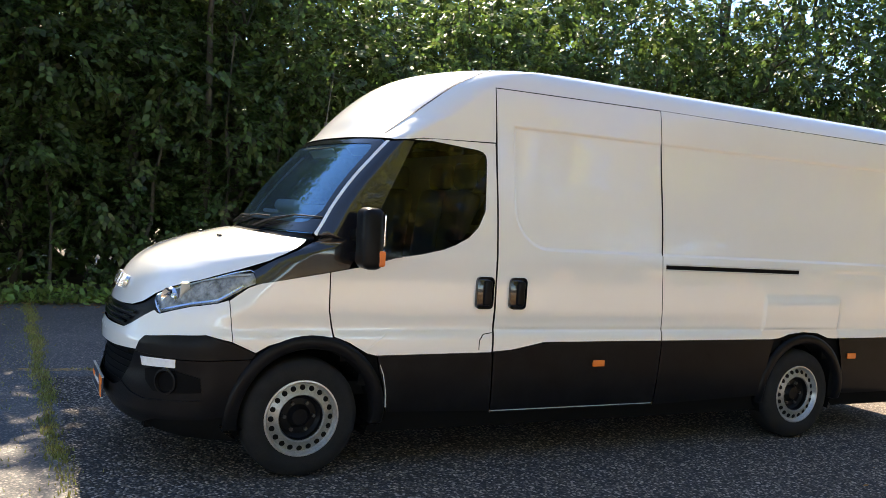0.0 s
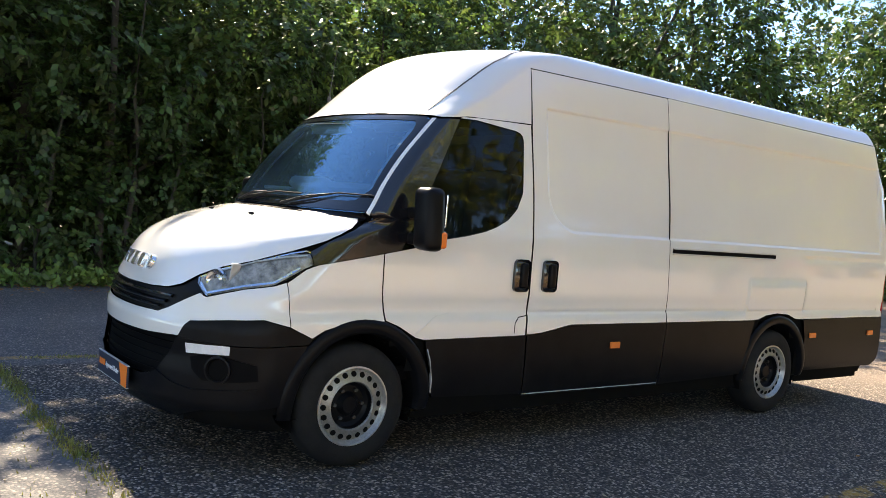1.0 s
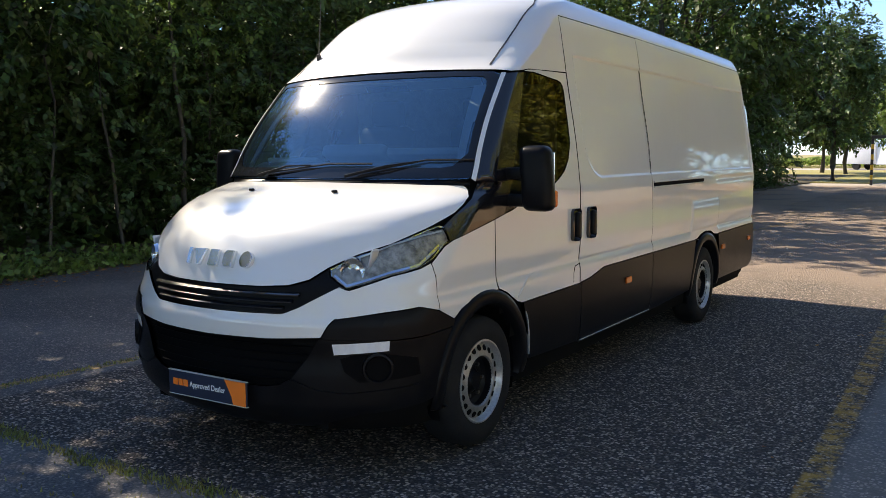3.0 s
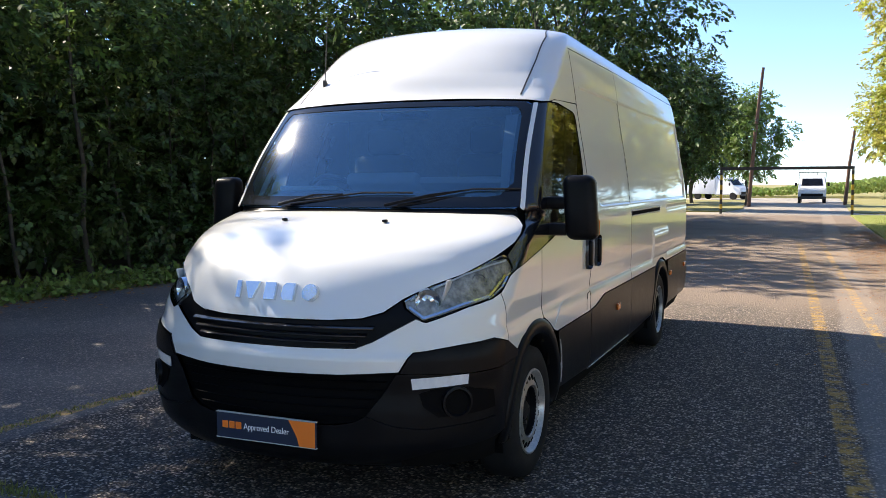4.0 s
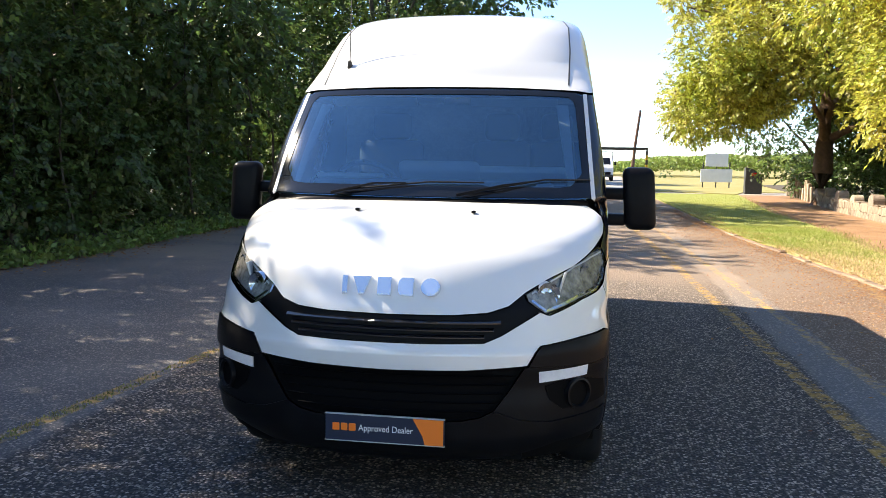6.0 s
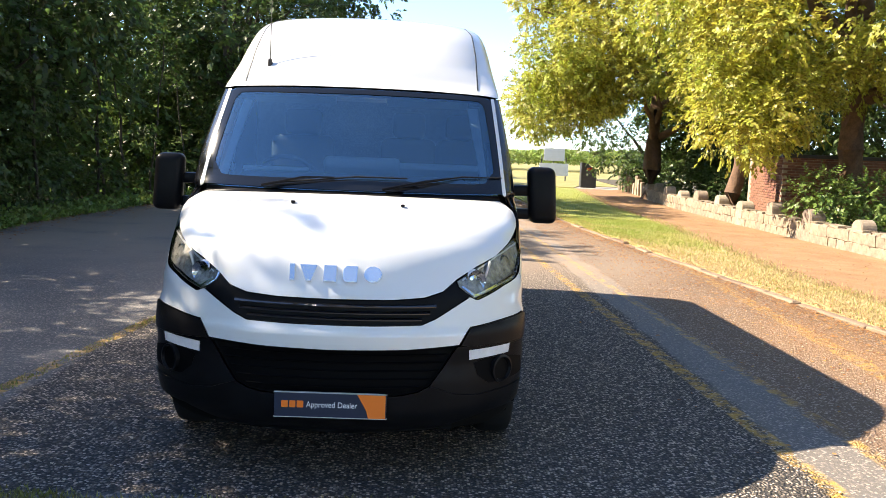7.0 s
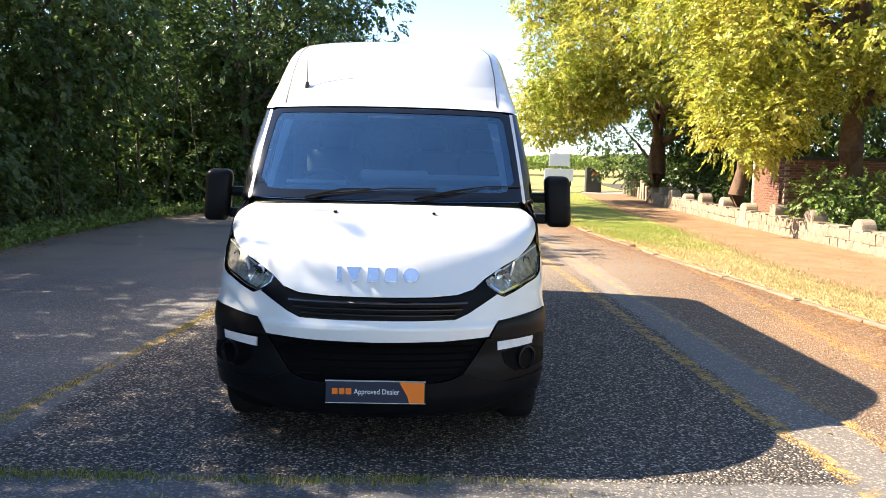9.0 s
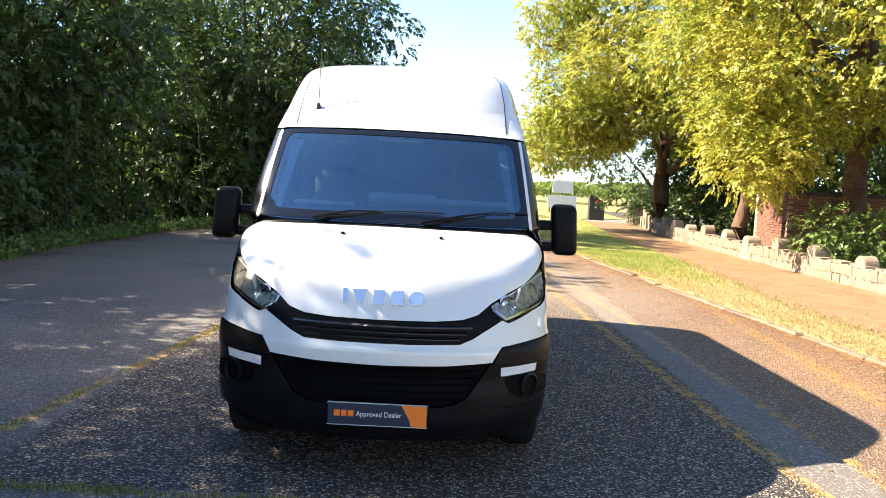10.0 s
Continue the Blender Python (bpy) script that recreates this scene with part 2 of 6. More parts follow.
def tarmac():
    """Asphalt: a bay of coarse chippings, smoother lanes on either side, leaf dust towards the kerb."""
    mat = bpy.data.materials.new("tarmac")
    mat.use_nodes = True
    n, l = mat.node_tree.nodes, mat.node_tree.links
    bsdf = n["Principled BSDF"]
    co = n.new("ShaderNodeTexCoord")
    wob = n.new("ShaderNodeTexNoise")
    wob.inputs["Scale"].default_value = 1.7
    wob.inputs["Detail"].default_value = 6
    l.new(co.outputs["Object"], wob.inputs["Vector"])
    sh = n.new("ShaderNodeVectorMath")
    sh.operation = "MULTIPLY_ADD"
    sh.inputs[1].default_value = (0.22, 0.22, 0)
    l.new(wob.outputs["Color"], sh.inputs[0])
    l.new(co.outputs["Object"], sh.inputs[2])
    sep = n.new("ShaderNodeSeparateXYZ")
    l.new(sh.outputs[0], sep.inputs[0])
    x, y = sep.outputs[0], sep.outputs[1]
    # chippings
    vor = n.new("ShaderNodeTexVoronoi")
    vor.inputs["Scale"].default_value = 60
    l.new(co.outputs["Object"], vor.inputs["Vector"])
    stone = n.new("ShaderNodeValToRGB")
    stone.color_ramp.elements[0].color, stone.color_ramp.elements[1].color = (0.062, 0.051, 0.044, 1), (0.62, 0.50, 0.40, 1)
    stone.color_ramp.elements[0].position, stone.color_ramp.elements[1].position = 0.18, 0.95
    mid = stone.color_ramp.elements.new(0.66)
    mid.color = (0.185, 0.153, 0.128, 1)
    hs = n.new("ShaderNodeSeparateXYZ")
    l.new(vor.outputs["Color"], hs.inputs[0])
    l.new(hs.outputs[0], stone.inputs[0])
    edge = fade(n, l, vor.outputs["Distance"], 0.35, 0.75)
    coarse = blend(n, l, edge, stone.outputs[0], (0.035, 0.033, 0.033))
    # smooth lanes
    gr = n.new("ShaderNodeTexNoise")
    gr.inputs["Scale"].default_value = 90
    gr.inputs["Detail"].default_value = 3
    l.new(co.outputs["Object"], gr.inputs["Vector"])
    smooth = n.new("ShaderNodeValToRGB")
    smooth.color_ramp.elements[0].color, smooth.color_ramp.elements[1].color = (0.045, 0.047, 0.052, 1), (0.18, 0.182, 0.19, 1)
    smooth.color_ramp.elements[0].position, smooth.color_ramp.elements[1].position = 0.33, 0.72
    l.new(gr.outputs["Fac"], smooth.inputs[0])
    big = n.new("ShaderNodeTexNoise")
    big.inputs["Scale"].default_value = 0.55
    big.inputs["Detail"].default_value = 8
    l.new(co.outputs["Object"], big.inputs["Vector"])
    worn = blend(n, l, fade(n, l, big.outputs["Fac"], 0.42, 0.7), smooth.outputs[0], (0.175, 0.17, 0.17))
    # where which
    bay = n.new("ShaderNodeMath")
    bay.operation = "MULTIPLY"
    l.new(fade(n, l, x, -2.10, -1.98), bay.inputs[0])
    l.new(fade(n, l, x, 2.77, 2.67), bay.inputs[1])
    bay2 = n.new("ShaderNodeMath")
    bay2.operation = "MULTIPLY"
    l.new(bay.outputs[0], bay2.inputs[0])
    l.new(fade(n, l, y, -1.10, -1.02), bay2.inputs[1])
    strip = n.new("ShaderNodeMath")
    strip.operation = "MULTIPLY"
    l.new(fade(n, l, x, 2.67, 2.77), strip.inputs[0])
    l.new(fade(n, l, x, 3.22, 3.12), strip.inputs[1])
    worn = blend(n, l, 0.38, worn, coarse)
    worn = blend(n, l, strip.outputs[0], worn, blend(n, l, fade(n, l, big.outputs["Fac"], 0.4, 0.65), blend(n, l, 0.3, (0.17, 0.165, 0.16), coarse), blend(n, l, 0.45, (0.22, 0.195, 0.175), coarse)))
    rough_lane = fade(n, l, x, 3.12, 3.22)
    worn = blend(n, l, rough_lane, worn, blend(n, l, 0.36, coarse, (0.38, 0.23, 0.135)))
    col = blend(n, l, bay2.outputs[0], worn, coarse)
    # leaf dust near the kerb, brown earth beyond it
    dust = n.new("ShaderNodeMath")
    dust.operation = "MULTIPLY"
    l.new(fade(n, l, x, 3.1, 4.9), dust.inputs[0])
    l.new(fade(n, l, big.outputs["Fac"], 0.30, 0.62), dust.inputs[1])
    col = blend(n, l, dust.outputs[0], col, blend(n, l, 0.35, (0.38, 0.205, 0.095), coarse))
    # sunlit road beyond the bay, put in as a warmer, paler tone
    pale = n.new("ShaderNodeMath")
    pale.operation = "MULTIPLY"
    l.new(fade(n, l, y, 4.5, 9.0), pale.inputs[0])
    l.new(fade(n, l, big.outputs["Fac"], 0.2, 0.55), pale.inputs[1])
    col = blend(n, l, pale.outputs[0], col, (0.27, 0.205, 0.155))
    # the crossing past the barrier, lightened for full sun
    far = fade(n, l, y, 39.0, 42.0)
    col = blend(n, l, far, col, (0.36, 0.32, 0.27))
    # faded yellow bay lines, worn through
    wear = n.new("ShaderNodeTexNoise")
    wear.inputs["Scale"].default_value = 7
    wear.inputs["Detail"].default_value = 8
    wear.inputs["Roughness"].default_value = 0.75
    l.new(co.outputs["Object"], wear.inputs["Vector"])
    left = fade(n, l, wear.outputs["Fac"], 0.42, 0.62)
    raw = n.new("ShaderNodeSeparateXYZ")
    l.new(co.outputs["Object"], raw.inputs[0])
    for slope, base, half, keep in ((-0.03, 2.58, 0.06, 0.8), (-0.03, 3.10, 0.05, 0.6), (0.06, 4.12, 0.09, 0.55), (0.1, -2.36, 0.055, 0.72)):
        d = n.new("ShaderNodeMath")
        d.operation = "MULTIPLY_ADD"
        d.inputs[1].default_value, d.inputs[2].default_value = -slope, -base
        l.new(raw.outputs[1], d.inputs[0])
        e = n.new("ShaderNodeMath")
        e.operation = "ADD"
        l.new(raw.outputs[0], e.inputs[0])
        l.new(d.outputs[0], e.inputs[1])
        ab = n.new("ShaderNodeMath")
        ab.operation = "ABSOLUTE"
        l.new(e.outputs[0], ab.inputs[0])
        near = fade(n, l, ab.outputs[0], half + 0.02, half - 0.01)
        mk = n.new("ShaderNodeMath")
        mk.operation = "MULTIPLY"
        l.new(near, mk.inputs[0])
        l.new(left, mk.inputs[1])
        mk2 = n.new("ShaderNodeMath")
        mk2.operation = "MULTIPLY"
        mk2.inputs[1].default_value = keep
        l.new(mk.outputs[0], mk2.inputs[0])
        ends = n.new("ShaderNodeMath")
        ends.operation = "MULTIPLY"
        l.new(mk2.outputs[0], ends.inputs[0])
        l.new(fade(n, l, raw.outputs[1], 22.0, 16.0), ends.inputs[1])
        col = blend(n, l, ends.outputs[0], col, (0.56, 0.32, 0.055))
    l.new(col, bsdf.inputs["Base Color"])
    bsdf.inputs["Roughness"].default_value = 0.82
    bsdf.inputs["Specular IOR Level"].default_value = 0.35
    # relief
    hgt = n.new("ShaderNodeMath")
    hgt.operation = "MULTIPLY"
    inv = fade(n, l, vor.outputs["Distance"], 0.75, 0.2)
    l.new(inv, hgt.inputs[0])
    chips = n.new("ShaderNodeMath")
    chips.operation = "MAXIMUM"
    l.new(bay2.outputs[0], chips.inputs[0])
    l.new(rough_lane, chips.inputs[1])
    l.new(chips.outputs[0], hgt.inputs[1])
    add = n.new("ShaderNodeMath")
    add.operation = "MULTIPLY_ADD"
    add.inputs[1].default_value = 0.5
    l.new(gr.outputs["Fac"], add.inputs[0])
    l.new(hgt.outputs[0], add.inputs[2])
    b = n.new("ShaderNodeBump")
    b.inputs["Strength"].default_value = 1.0
    b.inputs["Distance"].default_value = 0.01
    l.new(add.outputs[0], b.inputs["Height"])
    l.new(b.outputs[0], bsdf.inputs["Normal"])
    return mat


TARMAC = tarmac()
EARTH = material("path_earth", (0.22, 0.118, 0.056), 0.95, spots=(0.30, 0.178, 0.095), scale=1.3, fine=40, bump=0.4)


def verge_turf():
    """Parched straw turf near the bay that turns to green grass farther along the road."""
    mat = material("verge_turf", (0.40, 0.29, 0.14), 0.95, spots=(0.50, 0.37, 0.19), scale=1.5, fine=40, bump=0.5)
    n, l = mat.node_tree.nodes, mat.node_tree.links
    bsdf = n["Principled BSDF"]
    old = bsdf.inputs["Base Color"].links[0].from_socket
    co = n.new("ShaderNodeTexCoord")
    sep = n.new("ShaderNodeSeparateXYZ")
    l.new(co.outputs["Object"], sep.inputs[0])
    tuft = n.new("ShaderNodeTexNoise")
    tuft.inputs["Scale"].default_value, tuft.inputs["Detail"].default_value = 1.1, 8
    l.new(co.outputs["Object"], tuft.inputs["Vector"])
    reach = n.new("ShaderNodeMath")
    reach.operation = "MULTIPLY_ADD"
    reach.inputs[1].default_value = 9.0
    l.new(tuft.outputs["Fac"], reach.inputs[0])
    l.new(sep.outputs[1], reach.inputs[2])
    l.new(blend(n, l, fade(n, l, reach.outputs[0], 14.5, 21.0), old, (0.25, 0.27, 0.06)), bsdf.inputs["Base Color"])
    return mat


VERGE = verge_turf()
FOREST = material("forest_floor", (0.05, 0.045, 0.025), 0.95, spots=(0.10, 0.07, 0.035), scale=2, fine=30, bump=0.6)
MEADOW = material("meadow", (0.22, 0.20, 0.05), 0.95, spots=(0.30, 0.25, 0.09), scale=0.4, fine=10, bump=0.5)


# ---- mesh helpers ----
def mesh_from(name, verts, faces, mat, smooth=False):
    me = bpy.data.meshes.new(name)
    me.from_pydata([tuple(v) for v in verts], [], faces)
    me.materials.append(mat)
    if smooth:
        me.polygons.foreach_set("use_smooth", [True] * len(me.polygons))
    me.update()
    return me


def thing(name, label, category, at=(0, 0, 0), group="", kind=""):
    ob = new(name)
    ob.empty_display_size = 0.1
    ob.matrix_world = at if isinstance(at, Matrix) else Matrix.Translation(at)
    return tagged(ob, label, category, group, kind)


def part(name, bm, mat, parent=None, label="", smooth=False, sharp=None):
    """Links a bmesh as one mesh object under a thing, or under a part."""
    me = bpy.data.meshes.new(name)
    bmesh.ops.recalc_face_normals(bm, faces=bm.faces)
    for f in bm.faces:
        f.smooth = smooth
    bm.to_mesh(me)
    bm.free()
    me.materials.append(mat)
    if smooth and sharp:
        me.set_sharp_from_angle(angle=radians(sharp))
    ob = new(name, me)
    ob.parent = parent
    return tagged(ob, label)


def box(bm, size, at=(0, 0, 0), bevel=0.0, rot=None, seg=2):
    m = Matrix.Translation(at) @ (rot or Matrix()) @ Matrix.Diagonal((*size, 1))
    vs = bmesh.ops.create_cube(bm, size=1, matrix=m)["verts"]
    if bevel:
        es = list({e for v in vs for e in v.link_edges})
        bmesh.ops.bevel(bm, geom=es, offset=bevel, segments=seg, profile=0.5, affect="EDGES")
    return bm


def rod(bm, a, b, r, r2=None, seg=12):
    a, b = Vector(a), Vector(b)
    d = b - a
    m = Matrix.Translation((a + b) / 2) @ d.to_track_quat("Z", "Y").to_matrix().to_4x4()
    bmesh.ops.create_cone(bm, cap_ends=True, segments=seg, radius1=r, radius2=r if r2 is None else r2, depth=d.length, matrix=m)
    return bm


def tube(bm, pts, r, seg=8):
    for a, b in zip(pts[:-1], pts[1:]):
        rod(bm, a, b, r, seg=seg)
    return bm


def lathe(bm, prof, axis="X", seg=48, at=(0, 0, 0)):
    """Turns a profile of (along, radius) about an axis."""
    rings = []
    for a, r in prof:
        ring = []
        for k in range(seg):
            t = 2 * math.pi * k / seg
            c, s = r * math.cos(t), r * math.sin(t)
            p = (a, c, s) if axis == "X" else ((c, a, s) if axis == "Y" else (c, s, a))
            ring.append(bm.verts.new(Vector(p) + Vector(at)))
        rings.append(ring)
    for p, q in zip(rings[:-1], rings[1:]):
        for k in range(seg):
            bm.faces.new((p[k], p[(k + 1) % seg], q[(k + 1) % seg], q[k]))
    return bm


def slab(name, pts, z0, z1, mat, label, kind="structure"):
    """A flat piece of ground with an outline and a thickness."""
    bm = bmesh.new()
    f = bm.faces.new([bm.verts.new((x, y, z1)) for x, y in pts])
    ext = bmesh.ops.extrude_face_region(bm, geom=[f])
    for v in [g for g in ext["geom"] if isinstance(g, bmesh.types.BMVert)]:
        v.co.z = z0
    ob = part(name, bm, mat)
    return tagged(ob, label, "", "", kind)


def trunk_bm(bm, pts, r0, r1, seg=10, rough=0.12, seed=1):
    g = random.Random(seed)
    rings = []
    for i, p in enumerate(pts):
        p = Vector(p)
        d = (Vector(pts[min(i + 1, len(pts) - 1)]) - Vector(pts[max(i - 1, 0)])).normalized()
        q = d.to_track_quat("Z", "Y").to_matrix()
        r = r0 + (r1 - r0) * i / (len(pts) - 1)
        rings.append([bm.verts.new(p + q @ Vector((math.cos(2 * math.pi * k / seg), math.sin(2 * math.pi * k / seg), 0)) * r * g.uniform(1 - rough, 1 + rough)) for k in range(seg)])
    for a, b in zip(rings[:-1], rings[1:]):
        for k in range(seg):
            bm.faces.new((a[k], a[(k + 1) % seg], b[(k + 1) % seg], b[k]))
    bm.faces.new(rings[-1])
    return bm


from mathutils.geometry import delaunay_2d_cdt

# ---- the van: a surface in the width's angle u and the height z ----
def pchip(pts):
    """A smooth curve through points that adds no wiggles."""
    x, y = np.array(pts, float).T
    h, d = np.diff(x), np.diff(y) / np.diff(x)
    m = np.zeros(len(x))
    for i in range(1, len(x) - 1):
        if d[i - 1] * d[i] > 0:
            w1, w2 = 2 * h[i] + h[i - 1], h[i] + 2 * h[i - 1]
            m[i] = (w1 + w2) / (w1 / d[i - 1] + w2 / d[i])
    m[0], m[-1] = d[0], d[-1]
    zs = np.linspace(x[0], x[-1], 3000)
    i = np.clip(np.searchsorted(x, zs) - 1, 0, len(x) - 2)
    t = (zs - x[i]) / h[i]
    v = (1 + 2 * t) * (1 - t) ** 2 * y[i] + t * (1 - t) ** 2 * h[i] * m[i] + t * t * (3 - 2 * t) * y[i + 1] + t * t * (t - 1) * h[i] * m[i + 1]
    return lambda z: float(np.interp(z, zs, v))


NOSE = pchip([(.20, -.78), (.28, -.92), (.38, -.975), (.50, -.985), (.62, -.975), (.70, -.985), (.76, -.985), (.80, -.97), (.94, -.935),
              (1.015, -.905), (1.085, -.875), (1.16, -.825), (1.22, -.755), (1.27, -.66), (1.31, -.55), (1.34, -.45), (1.36, -.37),
              (1.385, -.26), (1.40, -.17), (1.415, -.125), (1.43, -.11), (1.60, .003), (1.75, .112), (1.90, .24), (2.03, .36), (2.06, .395), (2.2, .495), (2.34, .635), (2.46, .80),
              (2.545, 1.00), (2.59, 1.27), (2.615, 1.75), (2.625, 2.5)])
BOW = pchip([(.2, .5), (.8, .52), (.94, .56), (1.02, .62), (1.2, .68), (1.3, .6), (1.385, .52), (1.415, .30), (1.43, .28), (2.03, .25),
             (2.12, .33), (2.22, .44), (2.44, .50), (2.6, .48), (2.625, .45)])
HALF = pchip([(.2, .90), (.3, .95), (.4, .975), (.6, .985), (.82, .985), (.88, .975), (1.0, .985), (1.3, .985), (1.42, .975), (1.6, .955),
              (2.0, .89), (2.2, .86), (2.4, .825), (2.46, .808), (2.52, .78), (2.565, .74), (2.595, .68), (2.612, .58), (2.62, .42), (2.625, .02)])
U0 = 0.7 * math.pi / 2


def sink(y, z):
    """The roof falls slightly towards the rear."""
    return 0.0105 * max(0.0, y - 1.3) * min(1.0, max(0.0, (z - 2.2) / 0.3))


def wrap(u, z):
    """The body's surface: the bowed front for |u| < U0, the flank beyond."""
    s, a = (1 if u >= 0 else -1), abs(u)
    w = HALF(z)
    if a <= U0:
        y = NOSE(z) + BOW(z) * (1 - math.cos(a / 0.7))
        return Vector((s * w * math.sin(a / 0.7), y, z - sink(y, z)))
    y = NOSE(z) + BOW(z) + a - U0
    return Vector((s * w, y, z - sink(y, z)))


def dent(y, z):
    """The pressed field of the cargo flank, and the bulge over the rear wheel."""
    def step(v, k):
        v = min(1.0, max(0.0, v / k))
        return v * v * (3 - 2 * v)
    dx, dz = y - 1.37, z - 1.385
    if dx < 0.28 and dz < 0.28:
        lo = 0.28 - math.hypot(0.28 - dx, 0.28 - dz)
    else:
        lo = min(dx, dz)
    out = -0.011 * step(min(lo, 5.70 - y, 2.19 - z), 0.022)
    out -= 0.004 * step(0.022 - abs(z - 1.312), 0.016) * step(y - 4.37, 0.05)
    out -= 0.004 * step(0.018 - abs(z - 0.868), 0.014)
    b = min(y - 3.60, 4.46 - y, 1.13 - z, z - 0.84)
    return out + 0.014 * step(b, 0.04)


def flank(y, z):
    return Vector((HALF(z) + dent(y, z), y, z - sink(y, z)))


def X(x, z):
    s = 1 if x >= 0 else -1
    return ("x", x, z, s * 0.7 * math.asin(min(1, abs(x) / HALF(z))))


def Y(y, z):
    ys = NOSE(z) + BOW(z)
    if y >= ys:
        return ("y", y, z, U0 + y - ys)
    return ("y", y, z, 0.7 * math.acos(max(-1, min(1, 1 - (y - NOSE(z)) / BOW(z)))))


def mirrored(pts):
    """Closes a half outline, which runs from the middle out and back to the middle, over the other side."""
    return pts + [(k, -v if k == "x" else v, z, -u) for k, v, z, u in reversed(pts) if abs(u) > 1e-6]


def panel(name, pts, mat, parent, label="", sides=(1,), flat=False, off=0.0, depth=0.014, soft=0, step=0.05, tall=0.05):
    """A body panel with a rim, over an outline given in X() and Y() points. flat: on the flank alone, with its pressings."""
    loop = []
    for (k, a, z, u), (k2, a2, z2, u2) in zip(pts, pts[1:] + pts[:1]):
        reach = max(abs(u2 - u), abs(z2 - z)) if not flat else max(abs(a2 - a), abs(z2 - z))
        cuts = max(1, int(reach / 0.03))
        for i in range(cuts):
            f = i / cuts
            zz = z + (z2 - z) * f
            if flat:
                loop.append((a + (a2 - a) * f, zz))
            elif k == k2 and u * u2 > 0:
                v = a + (a2 - a) * f
                if k == "y":
                    q = Y(v, zz)[3]
                    loop.append((q if u > 0 else -q, zz))
                else:
                    loop.append((X(v, zz)[3], zz))
            else:
                loop.append((u + (u2 - u) * f, zz))
    for _ in range(soft):
        loop = [(0.75 * p[0] + 0.25 * q[0], 0.75 * p[1] + 0.25 * q[1]) if s else (0.25 * p[0] + 0.75 * q[0], 0.25 * p[1] + 0.75 * q[1])
                for p, q in zip(loop, loop[1:] + loop[:1]) for s in (1, 0)]
    bm = bmesh.new()
    flat_v, _, tris, _, _, _ = delaunay_2d_cdt([Vector(p) for p in loop], [(i, (i + 1) % len(loop)) for i in range(len(loop))], [], 1, 1e-6)
    vv = [bm.verts.new((p[0], p[1], 0)) for p in flat_v]
    for tri in tris:
        bm.faces.new([vv[i] for i in tri])
    us, zs = [p[0] for p in loop], [p[1] for p in loop]
    lines = [(Vector((0, v, 0)), Vector((0, 1, 0))) for v in np.arange(math.ceil(min(zs) / tall) * tall, max(zs), tall)]
    if flat:
        extra = [1.38, 1.386, 1.392, 1.398, 1.408, 2.168, 2.178, 2.188, 1.296, 1.303, 1.312, 1.321, 1.328, 0.852, 0.86, 0.868, 0.876, 0.885]
        lines += [(Vector((0, v, 0)), Vector((0, 1, 0))) for v in extra if min(zs) + 0.004 < v < max(zs) - 0.004]
        ys = list(np.arange(1.365, 1.66, 0.012)) + list(np.arange(1.7, 5.8, 0.1)) + [3.61, 3.62, 3.63, 3.64, 4.42, 4.43, 4.44, 4.45, 5.68, 5.69]
        lines += [(Vector((v, 0, 0)), Vector((1, 0, 0))) for v in ys if min(us) + 0.004 < v < max(us) - 0.004]
        if min(us) < 1.7:
            lines += [(Vector((0, v, 0)), Vector((0, 1, 0))) for v in np.arange(1.405, 1.7, 0.014) if v < max(zs)]
    else:
        ul = [v for v in np.arange(-U0 - 0.001, U0 + step, step) if min(us) < v < max(us)]
        lines += [(Vector((v, 0, 0)), Vector((1, 0, 0))) for v in ul]
    for co, no in lines:
        bmesh.ops.bisect_plane(bm, geom=bm.verts[:] + bm.edges[:] + bm.faces[:], dist=1e-5, plane_co=co, plane_no=no)
    bmesh.ops.remove_doubles(bm, verts=bm.verts[:], dist=1e-5)
    bmesh.ops.holes_fill(bm, edges=[e for e in bm.edges if len(e.link_faces) == 1], sides=9)
    f = flank if flat else wrap
    bm.verts.index_update()
    grid = [(v.co.x, v.co.y) for v in bm.verts]
    place, norm = [], []
    for u, z in grid:
        e = 0.003
        du, dz = f(u + e, z) - f(u - e, z), f(u, min(z + e, 2.625)) - f(u, z - e)
        n = du.cross(dz).normalized()
        p = f(u, z)
        if n.x * p.x + n.y * (p.y - 2.5) * 0.3 + n.z * (z - 1.0) * 0.3 < 0:
            n = -n
        norm.append(n)
        place.append(p + n * off)
    faces = [[v.index for v in fc.verts] for fc in bm.faces]
    rim = [[v.index for v in e.verts] for e in bm.edges if len(e.link_faces) == 1]
    bm.free()
    made = []
    for side in sides:
        flip = Matrix.Diagonal((side, 1, 1))
        vs, ns, fs = [flip @ p for p in place], [flip @ n for n in norm], []
        for fc in faces:
            a, o = Vector((0, 0, 0)), vs[fc[0]]
            for i in range(1, len(fc) - 1):
                a += (vs[fc[i]] - o).cross(vs[fc[i + 1]] - o)
            b = sum((ns[i] for i in fc), Vector((0, 0, 0)))
            fs.append(fc if a.dot(b) >= 0 else fc[::-1])
        for a, b in rim:
            k = len(vs)
            mid = (vs[b] - vs[a]).cross(ns[a])
            mid = mid.normalized() if mid.length > 1e-9 else ns[a]
            vs += [vs[a], vs[b], vs[b] - ns[b] * depth, vs[a] - ns[a] * depth]
            ns += [(ns[a] + mid).normalized(), (ns[b] + mid).normalized(), mid, mid]
            fs.append([k, k + 1, k + 2, k + 3])
        me = mesh_from(name, vs, fs, mat, smooth=True)
        me.normals_split_custom_set_from_vertices([tuple(n) for n in ns])
        ob = new(name, me)
        ob.parent = parent
        made.append(tagged(ob, label))
